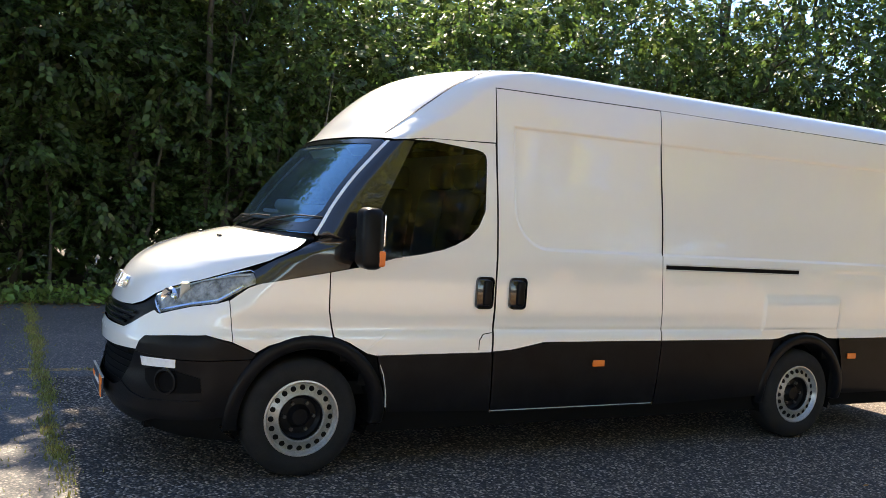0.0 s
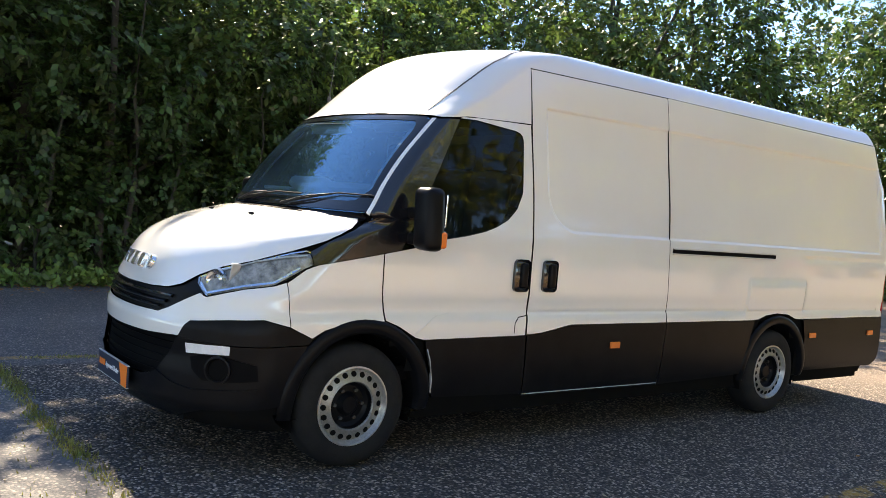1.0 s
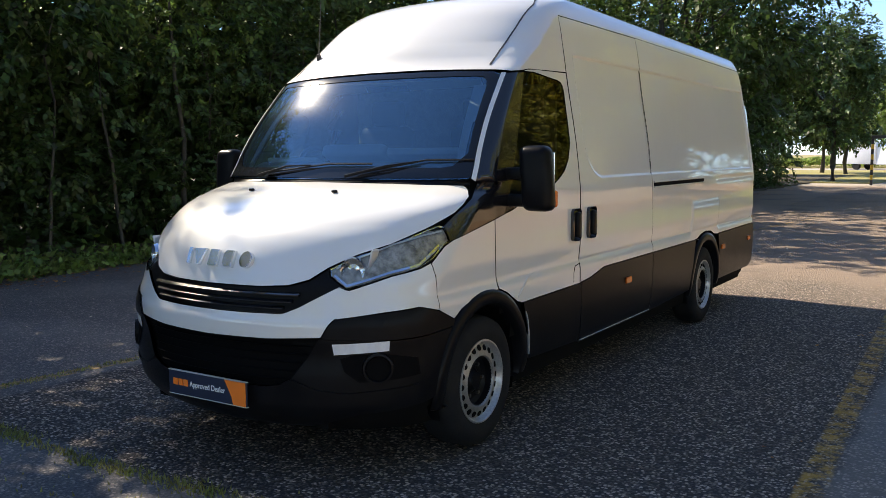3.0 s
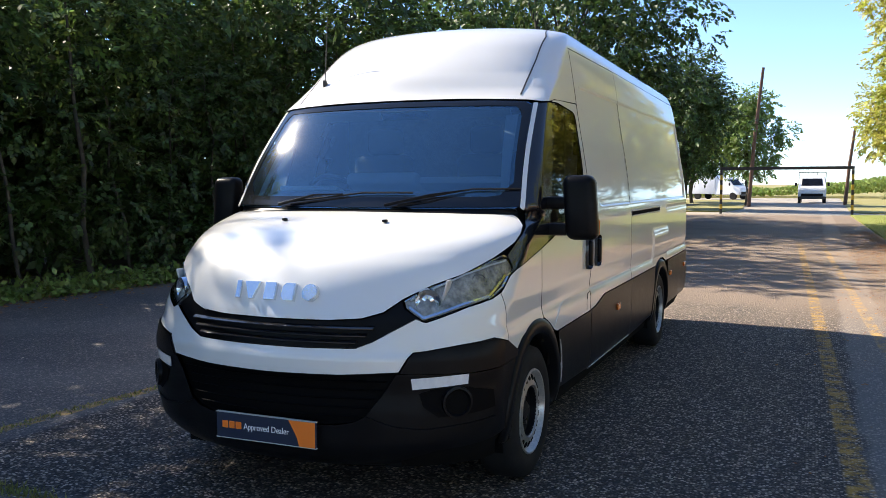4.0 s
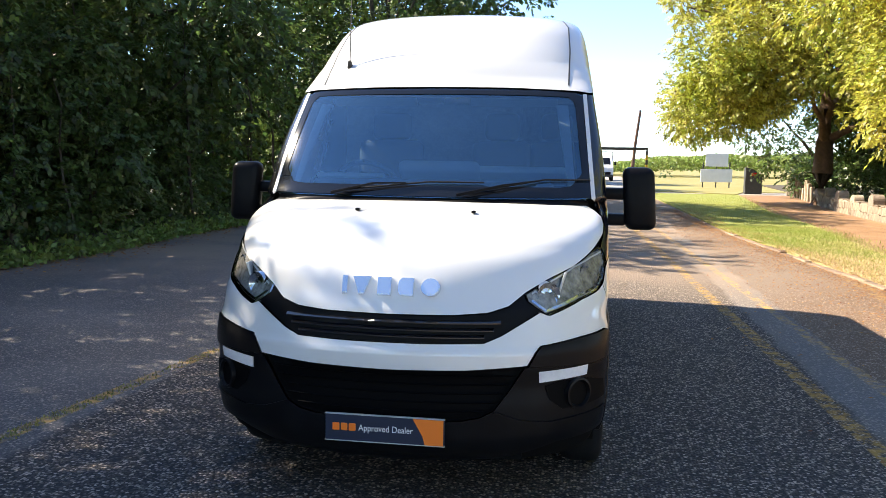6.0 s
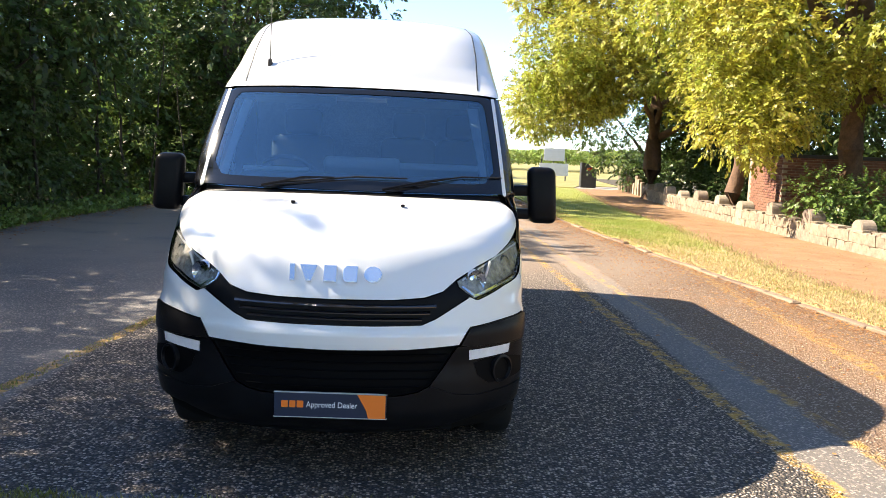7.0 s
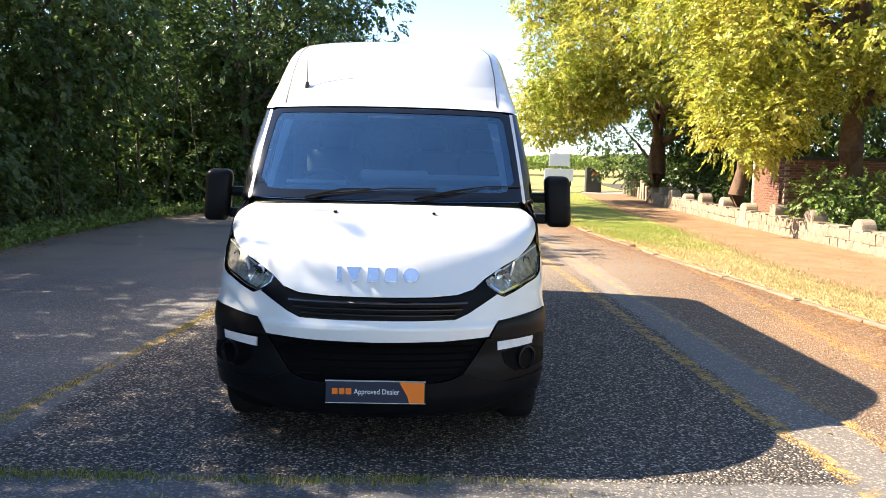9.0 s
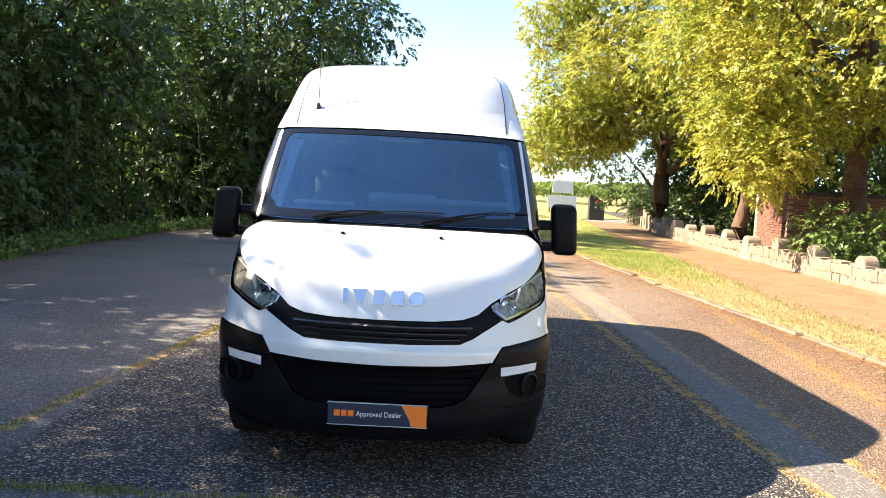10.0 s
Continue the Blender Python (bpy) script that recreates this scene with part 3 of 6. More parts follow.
    return made


def line(name, pts, width, mat, parent, off=0.001, sides=(1,), flat=False, label=""):
    """A narrow strip that lies along the body: a shut line, a trim or a groove."""
    vs, fs = [], []
    f = flank if flat else wrap
    dense = []
    for (k, a, z, u), (k2, a2, z2, u2) in zip(pts[:-1], pts[1:]):
        cuts = max(2, int(max(abs(a2 - a), abs(z2 - z)) / 0.04))
        for i in range(cuts + (1 if (k2, a2, z2, u2) == pts[-1] else 0)):
            t = i / cuts
            v, zz = a + (a2 - a) * t, z + (z2 - z) * t
            q = (Y(v, zz) if k == "y" else X(v, zz)) if k == k2 else (k, v, zz, u + (u2 - u) * t)
            dense.append((v, zz) if flat else (q[3], zz))
    made = []
    base = [f(*p) for p in dense]
    for i, p in enumerate(dense):
        d = (base[min(i + 1, len(base) - 1)] - base[max(i - 1, 0)]).normalized()
        e = 0.003
        n = (f(p[0] + e, p[1]) - f(p[0] - e, p[1])).cross(f(p[0], min(p[1] + e, 2.625)) - f(p[0], p[1] - e)).normalized()
        if n.x * base[i].x + n.y * (base[i].y - 2.5) * 0.3 + n.z * (p[1] - 1) * 0.3 < 0:
            n = -n
        c = d.cross(n).normalized() * width / 2
        vs += [base[i] + c + n * off, base[i] - c + n * off, base[i] - c - n * 0.006, base[i] + c - n * 0.006]
    for i in range(len(dense) - 1):
        a, b = 4 * i, 4 * i + 4
        fs += [[a + j, a + (j + 1) % 4, b + (j + 1) % 4, b + j] for j in range(4)]
    for side in sides:
        bm = bmesh.new()
        vv = [bm.verts.new((side * v.x, v.y, v.z)) for v in vs]
        for q in fs:
            bm.faces.new([vv[i] for i in q])
        made.append(part(name, bm, mat, parent, label))
    return made


BOTH = (1, -1)
van = thing("van", "white high-roof panel van with black lower trim, parked on tarmac", "van")

# outlines
BONNET = [X(0, .932), X(.29, .934), X(.44, .944), X(.53, .971), X(.60, 1.027), X(.70, 1.083), X(.807, 1.128), Y(-.39, 1.194), Y(-.21, 1.262),
          Y(-.06, 1.335), X(.895, 1.372), X(.86, 1.387), X(.5, 1.397), X(0, 1.402)]
panel("bonnet", mirrored(BONNET), WHITE, van, "white bonnet with two washer jets", step=0.035, tall=0.02)
GRILLE = [X(0, .927), X(.29, .929), X(.44, .939), X(.53, .966), X(.597, 1.02), X(.612, .99), X(.69, .936), X(.67, .944), X(.503, .845), X(.43, .815), X(0, .811)]
grille = panel("grille", mirrored(GRILLE), BLACKP, van, "black slatted grille", off=-0.012)[0]
BUMPWHITE = [X(0, .806), X(.2, .806), X(.43, .81), X(.503, .84), X(.67, .938), X(.70, .925), X(.715, .922), Y(-.62, .981), Y(-.49, 1.009), Y(-.435, 1.03),
             Y(-.41, .803), Y(-.44, .81), Y(-.547, .838), X(.862, .824), X(.72, .801), X(.675, .796), X(.655, .77), X(.622, .71), X(.36, .694), X(0, .689)]
panel("front_bumper_upper", mirrored(BUMPWHITE), WHITE, van, "white upper bumper", step=0.03, tall=0.03)
TRIM = [X(.628, .704), X(.66, .765), X(.68, .790), X(.72, .796), X(.862, .818), Y(-.547, .832), Y(-.44, .803), Y(-.40, .79), Y(-.28, .735), Y(-.295, .708), Y(-.69, .697), X(.68, .702)]
panel("bumper_corner", TRIM, BLACKP, van, "black bumper corner trim", BOTH, off=0.008, depth=0.02)
BUMPER = [X(0, .455), X(.34, .46), X(.42, .475), X(.48, .505), X(.55, .60), X(.612, .698), X(.67, .70), Y(-.69, .69), Y(-.3, .70), Y(-.325, .62), Y(-.36, .5), Y(-.375, .387), Y(-.618, .36),
          X(.765, .34), X(.5, .25), X(0, .22)]
panel("front_bumper", mirrored(BUMPER), BLACKP, van, "black plastic lower bumper", step=0.035, tall=0.03)
INLET = [X(0, .686), X(.36, .69), X(.608, .70), X(.545, .60), X(.475, .505), X(.42, .478), X(.34, .463), X(0, .458)]
intake = panel("lower_grille", mirrored(INLET), INTAKE, van, "dark lower air intake", off=-0.03, depth=0.01)[0]
for z, half in ((.66, .56), (.62, .54), (.58, .51), (.54, .48), (.50, .43)):
    bm = bmesh.new()
    rows = []
    for k in range(25):
        p = wrap(X(-half + 2 * half * k / 24, z)[3], z)
        rows.append([bm.verts.new((p.x, p.y + .022 + dy, z + dz)) for dy, dz in ((.0, -.004), (-.004, 0), (.0, .004))])
    for p, q in zip(rows[:-1], rows[1:]):
        for j in range(2):
            bm.faces.new((p[j], p[j + 1], q[j + 1], q[j]))
    part("intake_bar", bm, INTAKE, intake)
FENDER = [Y(-.43, 1.028), Y(-.405, .80), Y(-.276, .74), Y(-.205, .781), Y(-.075, .816), Y(.096, .829), Y(.174, .826), Y(.139, .986), Y(.133, 1.203), Y(-.262, 1.13), Y(-.33, 1.104), Y(-.395, 1.055)]
panel("front_wing", FENDER, WHITE, van, "", BOTH, step=0.04)
QUARTER = [Y(-.29, 1.128), Y(.133, 1.208), Y(.25, 1.232), Y(.66, 2.02), Y(.60, 2.018), X(.840, 2.008), X(.906, 1.425), X(.910, 1.385), Y(-.05, 1.328), Y(-.2, 1.258), Y(-.30, 1.2)]
panel("door_quarter", QUARTER, GLOSSB, van, "gloss black quarter panel below the windscreen pillar", BOTH, step=0.04, off=-0.002)
WINDOW = [Y(.256, 1.236), Y(.341, 1.250), Y(.544, 1.307), Y(.72, 1.337), Y(.86, 1.370), Y(.94, 1.402), Y(1.03, 1.45), Y(1.10, 1.52), Y(1.148, 1.62), Y(1.163, 1.94), Y(1.155, 1.97), Y(1.135, 1.988), Y(1.10, 1.998),
          Y(.783, 2.026), Y(.666, 2.022)]
panel("door_window", WINDOW, SIDEGLASS, van, "dark side window", BOTH, step=0.04, off=-0.004, depth=0.004)
DOOR = [Y(.141, 1.205), Y(.147, .986), Y(.184, .83), Y(.278, .795), Y(.396, .729), Y(.454, .715), Y(1.248, .725), Y(1.243, 1.123), Y(1.238, 1.768), Y(1.234, 2.056), Y(.80, 2.046), Y(.68, 2.036), Y(.66, 2.028),
        Y(.783, 2.032), Y(1.104, 2.004), Y(1.142, 1.993), Y(1.162, 1.974), Y(1.17, 1.94), Y(1.155, 1.62), Y(1.107, 1.517), Y(1.036, 1.445), Y(.944, 1.397), Y(.86, 1.365), Y(.72, 1.332), Y(.544, 1.302), Y(.341, 1.245)]
panel("front_door", DOOR, WHITE, van, "", BOTH, step=0.04)
DOORLOW = [Y(.464, .711), Y(1.248, .721), Y(1.262, .40), Y(1.268, .345), Y(.55, .37), Y(.525, .505), Y(.48, .625)]
panel("door_cladding", DOORLOW, BLACKP, van, "black door cladding", BOTH, off=0.006, depth=0.02)
SLIDE = [Y(1.262, .729), Y(1.395, .739), Y(1.55, .768), Y(1.649, .788), Y(2.633, .79), Y(2.63, .862), Y(2.594, 1.336), Y(2.60, 1.906), Y(2.61, 2.432), Y(1.247, 2.418), Y(1.25, 1.77), Y(1.256, 1.12)]
panel("sliding_door", SLIDE, WHITE, van, "white sliding door with a pressed panel", (1,), flat=True)
panel("flank_front", SLIDE, WHITE, van, "", (-1,), flat=True)
SLIDELOW = [Y(1.262, .724), Y(1.395, .734), Y(1.55, .763), Y(1.649, .783), Y(2.632, .785), Y(2.60, .33), Y(1.276, .33), Y(1.27, .40)]
panel("sliding_door_cladding", SLIDELOW, BLACKP, van, "", BOTH, off=0.006, depth=0.02)
REAR = [Y(2.641, .79), Y(3.72, .793), Y(3.80, .80), Y(3.90, .83), Y(4.06, .846), Y(4.22, .836), Y(4.33, .80), Y(4.40, .795), Y(5.80, .806), Y(5.785, 1.4), Y(5.72, 2.0), Y(5.66, 2.435),
        Y(2.616, 2.435), Y(2.606, 1.906), Y(2.60, 1.336), Y(2.637, .862)]
panel("rear_flank", REAR, WHITE, van, "", BOTH, flat=True)
MIDLOW = [Y(2.608, .33), Y(2.64, .785), Y(3.74, .788), Y(3.70, .66), Y(3.66, .5), Y(3.655, .36)]
panel("sill_cladding", MIDLOW, BLACKP, van, "", BOTH, off=0.006, depth=0.02)
REARLOW = [Y(4.46, .789), Y(5.80, .80), Y(5.81, .705), Y(5.815, .45), Y(5.79, .39), Y(5.71, .345), Y(4.56, .345), Y(4.49, .42), Y(4.52, .515), Y(4.50, .65)]
panel("rear_cladding", REARLOW, BLACKP, van, "", BOTH, off=0.006, depth=0.02)
ROOF = [X(0, 2.043), X(.4, 2.041), X(.79, 2.03), Y(.54, 2.022), Y(.62, 2.03), Y(.72, 2.046), Y(1.236, 2.064), Y(1.241, 2.424), Y(2.6, 2.438), Y(5.66, 2.442), Y(5.62, 2.58), Y(5.6, 2.624), X(0, 2.624)]
panel("roof", mirrored(ROOF), WHITE, van, "white high roof", step=0.06, tall=0.02)
SCREEN = [X(0, 2.034), X(.6, 2.028), X(.79, 2.02), X(.822, 2.005), X(.885, 1.43), X(.87, 1.421), X(.5, 1.42), X(0, 1.42)]
screen = panel("windscreen", mirrored(SCREEN), WINDSCREEN, van, "windscreen tinted blue for the sky's reflection", off=-0.004, depth=0.004, tall=0.06)[0]
panel("frit_band", mirrored([X(0, 1.482), X(.72, 1.482), X(.78, 1.49), X(.80, 1.515), X(.878, 1.515), X(.884, 1.43), X(0, 1.425)]), FRIT, van, "black band along the windscreen foot", off=-0.001, depth=0.002)
panel("frit_band", mirrored([X(0, 2.03), X(.6, 2.025), X(.79, 2.017), X(.795, 1.99), X(.6, 1.995), X(0, 2.0)]), FRIT, van, "", off=-0.001, depth=0.002)
panel("frit_side", [X(.79, 2.010), X(.82, 2.0), X(.876, 1.518), X(.802, 1.518), X(.836, 1.56), X(.786, 1.93), X(.772, 1.965), X(.745, 1.99)], FRIT, van, "", BOTH, off=-0.001, depth=0.002)
panel("pillar_trim", [X(.824, 2.012), X(.846, 2.012), X(.911, 1.425), X(.906, 1.408), X(.889, 1.425)], WHITE, van, "pale pillar trim", BOTH, step=0.03, tall=0.04)
panel("inner_pillar", [X(.69, 1.985), X(.76, 1.985), X(.825, 1.49), X(.785, 1.49)], DASHPALE, van, "pale inner pillar trim", BOTH, off=-0.06, depth=0.01)
panel("scuttle", mirrored([X(0, 1.417), X(.5, 1.417), X(.86, 1.417), X(.89, 1.38), X(.86, 1.39), X(.5, 1.40), X(0, 1.405)]), BLACKP, van, "black scuttle", off=-0.01, tall=0.008)
for pts in ([Y(1.24, 2.42), Y(1.247, 1.77), Y(1.252, 1.12), Y(1.256, .72)], [Y(2.608, 2.43), Y(2.603, 1.906), Y(2.597, 1.336), Y(2.636, .862)],
            [Y(1.245, 2.421), Y(2.61, 2.434)]):
    line("shut_line", pts, 0.007, SEAM, van, -0.004, BOTH)
line("roof_groove", [X(.74, 2.06), X(.735, 2.3), X(.715, 2.48), X(.67, 2.55)], 0.009, METALDARK, van, 0.003, BOTH, label="dark roof joint strip")

# dark inner shell behind the shut lines, open at the windows
verts, faces = [], []
zs = list(np.arange(0.24, 2.60, 0.05)) + [2.60]
us = list(np.linspace(0, U0, 22)) + list(np.arange(U0 + 0.1, U0 + 6.2, 0.12))
for z in zs:
    for u in us:
        p = wrap(u, z)
        p.y = min(p.y, 5.60)
        p = Vector((p.x * 0.975 - 0.005, p.y + 0.03 * (1 - min(1, u / U0)) + 0.008, p.z - 0.012))
        verts.append(p)
for i in range(len(zs) - 1):
    for j in range(len(us) - 1):
        p = (verts[i * len(us) + j] + verts[(i + 1) * len(us) + j + 1]) / 2
        front = us[j] < U0 * 1.0 and 1.45 < p.z < 1.99 and abs(p.x) < 0.80
        side = us[j] > U0 * 0.9 and 1.30 < p.z < 1.96 and p.y < 1.13 and (p.z - 1.28) > (p.y - 0.75) * 0.6 and p.y > 0.26 + (p.z - 1.24) * 0.5
        wheel = p.z < 0.80 and any((p.y - c) ** 2 + (p.z - .36) ** 2 < .43 ** 2 for c in (.03, 4.06))
        if not (front or side or wheel) and p.y < 5.599:
            a = i * len(us) + j
            faces.append([a, a + 1, a + len(us) + 1, a + len(us)])
nv = len(verts)
verts += [Vector((-v.x, v.y, v.z)) for v in verts]
faces += [[i + nv for i in f] for f in faces]
inner = new("inner_shell", mesh_from("inner_shell", verts, faces, SEAM, True))
inner.parent = van

# rear end, floor and roof closing
bm = bmesh.new()
rows = [[bm.verts.new((x, y, 2.614 - 0.0104 * (y - 2.5) - dz)) for x, dz in ((-.16, .004), (0, 0), (.16, .004))] for y in np.linspace(1.9, 5.62, 9)]
for p, q in zip(rows[:-1], rows[1:]):
    for j in range(2):
        bm.faces.new((p[j], p[j + 1], q[j + 1], q[j]))
bmesh.ops.solidify(bm, geom=bm.faces[:], thickness=0.004)
part("roof_ridge", bm, WHITE, van, "", True, 40)
bm = bmesh.new()
ring = [(-.975, .42), (.975, .42), (.98, 1.3), (.885, 2.0), (.80, 2.40), (.70, 2.50), (-.70, 2.50), (-.80, 2.40), (-.885, 2.0), (-.98, 1.3)]
lean = lambda z: 5.83 - 0.035 * max(0, z - 1.3) - 0.08 * max(0, z - 1.9)
a = [bm.verts.new((x, lean(z), z)) for x, z in ring]
b = [bm.verts.new((x, lean(z) - 0.12, z)) for x, z in ring]
bm.faces.new(a), bm.faces.new(b)
for i in range(len(ring)):
    bm.faces.new((a[i], a[(i + 1) % len(ring)], b[(i + 1) % len(ring)], b[i]))
bmesh.ops.bevel(bm, geom=[e for e in bm.edges if all(v in a for v in e.verts)], offset=0.05, segments=3, affect="EDGES")
part("rear_doors", bm, WHITE, van, "white rear doors", True, 40)
bm = bmesh.new()
box(bm, (1.9, 0.22, 0.22), (0, 5.74, 0.44), 0.05)
part("rear_bumper", bm, BLACKP, van, "black rear bumper", True, 40)
bm = bmesh.new()
box(bm, (1.74, 6.3, 0.08), (0, 2.45, 0.50))
box(bm, (0.9, 5.6, 0.14), (0, 2.7, 0.38))
box(bm, (1.2, 0.5, 0.1), (0, -0.55, 0.30))
part("underbody", bm, SEAM, van)
for y, r in ((.02, .05), (4.06, .07)):
    bm = bmesh.new()
    rod(bm, (-.8, y, .35), (.8, y, .35), r)
    part("axle", bm, SEAM, van)
for s in BOTH:
    bm = bmesh.new()
    box(bm, (0.06, 0.05, 0.62), (s * .938, 5.83, 1.13), 0.015)
    part("tail_lamp", bm, REDL, van, "red tail lamp", True, 40)


# wheels, arches
def wheel(y, s):
    w = new("wheel")
    w.parent = van
    w.location = (s * .87, y, .352)
    tagged(w, "silver steel wheel with black tyre")
    bm = bmesh.new()
    lathe(bm, [(-.11, .20), (-.112, .30), (-.095, .335), (-.05, .349), (.05, .349), (.09, .338), (.108, .305), (.112, .255), (.098, .222), (.07, .215), (.0, .20), (-.11, .20)], seg=56)
    o = part("tyre", bm, RUBBER, w, "", True, 50)
    o.scale = (s, 1, 1)
    bm = bmesh.new()
    lathe(bm, [(.09, .226), (.105, .223), (.106, .215), (.098, .209), (.080, .205), (.074, .198)], seg=64)
    o = part("rim", bm, STEEL, w, "bright silver rim lip", True, 50)
    o.scale = (s, 1, 1)
    bm = bmesh.new()
    lathe(bm, [(.074, .199), (.077, .192), (.086, .165), (.092, .146), (.094, .138), (.088, .132), (.03, .128), (0.0, .126), (0.0, .11)], seg=64)
    o = part("wheel_disc", bm, STEELD, w, "grey steel disc with round vents", True, 50)
    o.scale = (s, 1, 1)
    for k in range(20):
        t = 2 * math.pi * k / 20
        bm = bmesh.new()
        nrm = Vector((s * 0.94, 0.34 * math.cos(t), 0.34 * math.sin(t)))
        at = Vector((s * .0815, .178 * math.cos(t), .178 * math.sin(t)))
        rod(bm, at - nrm * 0.012, at + nrm * 0.0035, .0165, seg=12)
        part("vent", bm, SEAM, w)
    bm = bmesh.new()
    lathe(bm, [(.066, .0), (.066, .046), (.05, .056), (.036, .07), (.034, .105), (.05, .126), (.087, .1325)], seg=40)
    o = part("hub", bm, BLACKP, w, "dark hub", True, 40)
    o.scale = (s, 1, 1)
    for k in range(6):
        t = 2 * math.pi * k / 6
        bm = bmesh.new()
        rod(bm, (s * .02, .088 * math.cos(t), .088 * math.sin(t)), (s * .055, .088 * math.cos(t), .088 * math.sin(t)), .011, seg=6)
        part("wheel_nut", bm, METALDARK, w)


for s in BOTH:
    wheel(0.02, s), wheel(4.06, s)
    for cy, a0, a1, ri, ro in ((0.05, -38, 218, .405, .482), (4.09, -14, 194, .40, .468)):
        bm = bmesh.new()
        rows = []
        for k in range(41):
            t = radians(a0 + (a1 - a0) * k / 40)
            row = []
            for r, dx in ((ro + .004, -.012), (ro, .006), (ro - .02, .013), (ri + .012, .013), (ri, .004), (ri - .005, -.16)):
                y, z = cy - r * math.cos(t) * 1.0, .355 + r * math.sin(t)
                row.append(bm.verts.new((s * (HALF(max(.3, z)) + dx), y, max(z, .30))))
            rows.append(row)
        for p, q in zip(rows[:-1], rows[1:]):
            for j in range(5):
                bm.faces.new((p[j], p[j + 1], q[j + 1], q[j]))
        part("arch_flare", bm, BLACKP, van, "black wheel arch flare", True, 60)
        bm = bmesh.new()
        rows = []
        for k in range(25):
            t = radians(-20 + 220 * k / 24)
            rows.append([bm.verts.new((s * x, cy - .40 * math.cos(t), .355 + .40 * math.sin(t))) for x in (.93, .52)])
        for p, q in zip(rows[:-1], rows[1:]):
            bm.faces.new((p[0], p[1], q[1], q[0]))
        bm.faces.new([r[1] for r in rows])
        part("wheel_housing", bm, SEAM, van)

# headlamps
LAMP = [X(.606, 1.022), X(.618, .99), X(.70, .931), X(.715, .928), Y(-.62, .987), Y(-.49, 1.015), Y(-.40, 1.057), Y(-.337, 1.106), Y(-.275, 1.13), Y(-.30, 1.198), Y(-.32, 1.207), Y(-.39, 1.19), X(.806, 1.123), X(.70, 1.078)]
for s in BOTH:
    lamp = panel("headlamp", LAMP, LAMPGLASS, van, "clear swept-back headlamp", (s,), off=-0.005, step=0.03, tall=0.03, depth=0.03)[0]
    panel("lamp_backing", [X(.61, 1.02), X(.622, .992), X(.70, .936), Y(-.62, .992), Y(-.49, 1.02), Y(-.34, 1.11), Y(-.285, 1.135), Y(-.305, 1.19), Y(-.39, 1.185), X(.80, 1.118), X(.70, 1.073)],
          REFLECT, lamp, "silver reflector", (s,), off=-0.016, step=0.03, tall=0.03, depth=0.005)
    for u, z, r in ((X(.705, 1.012), 1.0, .058), (Y(-.50, 1.085), 1.09, .040)):
        p = wrap(u[3], u[2])
        bm = bmesh.new()
        lathe(bm, [(.0, .012), (.004, r * .5), (-.012, r * .9), (-.018, r), (.006, r * 1.06)], "Y", 28)
        ob = part("lamp_bowl", bm, CHROME, lamp, "chrome lamp bowl", True, 40)
        ob.matrix_world = Matrix.Translation((s * p.x * (.985 if u[0] == "x" else .955), p.y + .014, p.z)) @ Matrix.Rotation(s * (0.5 if u[0] == "x" else 0.95), 4, "Z")
    bm = bmesh.new()
    p = wrap(X(.77, 1.05)[3], 1.05)
    box(bm, (.012, .05, .12), (s * p.x * .985, p.y + .012, p.z), 0.004, Matrix.Rotation(s * 0.3, 4, "Y"))
    part("lamp_divider", bm, SILVERT, lamp)
    line("light_strip", [X(.632, .994), X(.70, .946), Y(-.62, 1.001), Y(-.49, 1.03), Y(-.36, 1.115)], 0.012, CHROME, lamp, -0.008, (s,), label="bright strip along the lamp's lower edge")
    line("light_strip", [X(.632, 1.022), X(.72, 1.075), Y(-.55, 1.13), Y(-.42, 1.165), Y(-.32, 1.18)], 0.008, SILVERT, lamp, -0.008, (s,))

# grille slats
for z, half in ((.90, .50), (.868, .47), (.838, .43)):
    bm = bmesh.new()
    rows = []
    for k in range(31):
        x = -half + 2 * half * k / 30
        p = wrap(X(x, z)[3], z)
        rows.append([bm.verts.new((p.x, p.y + dy, z + dz)) for dy, dz in ((.004, -.007), (-.010, -.005), (-.010, .000), (.008, .010))])
    for p, q in zip(rows[:-1], rows[1:]):
        for j in range(4):
            bm.faces.new((p[j], p[(j + 1) % 4], q[(j + 1) % 4], q[j]))
    part("slat", bm, GLOSSB, grille, "", True, 50)

# badge: five raised plain shapes, a bar, a wedge, two blocks and a disc
def badge_shape(outline, x, z=1.05):
    bm = bmesh.new()
    fr = [bm.verts.new((a, -.011, b)) for a, b in outline]
    bk = [bm.verts.new((a * 1.04, .011, b * 1.04)) for a, b in outline]
    bm.faces.new(fr), bm.faces.new(bk)
    for i in range(len(outline)):
        bm.faces.new((fr[i], fr[(i + 1) % len(outline)], bk[(i + 1) % len(outline)], bk[i]))
    bmesh.ops.bevel(bm, geom=[e for e in bm.edges if all(v in fr for v in e.verts)], offset=.0035, segments=2, affect="EDGES")
    p = wrap(X(x, z)[3], z)
    ob = part("badge_shape", bm, BADGE, van, "raised chrome badge shape", True, 35)
    ob.matrix_world = Matrix.Translation((x, p.y - .008, z)) @ Matrix.Rotation(-x * 0.55, 4, "Z") @ Matrix.Rotation(-0.41, 4, "X")


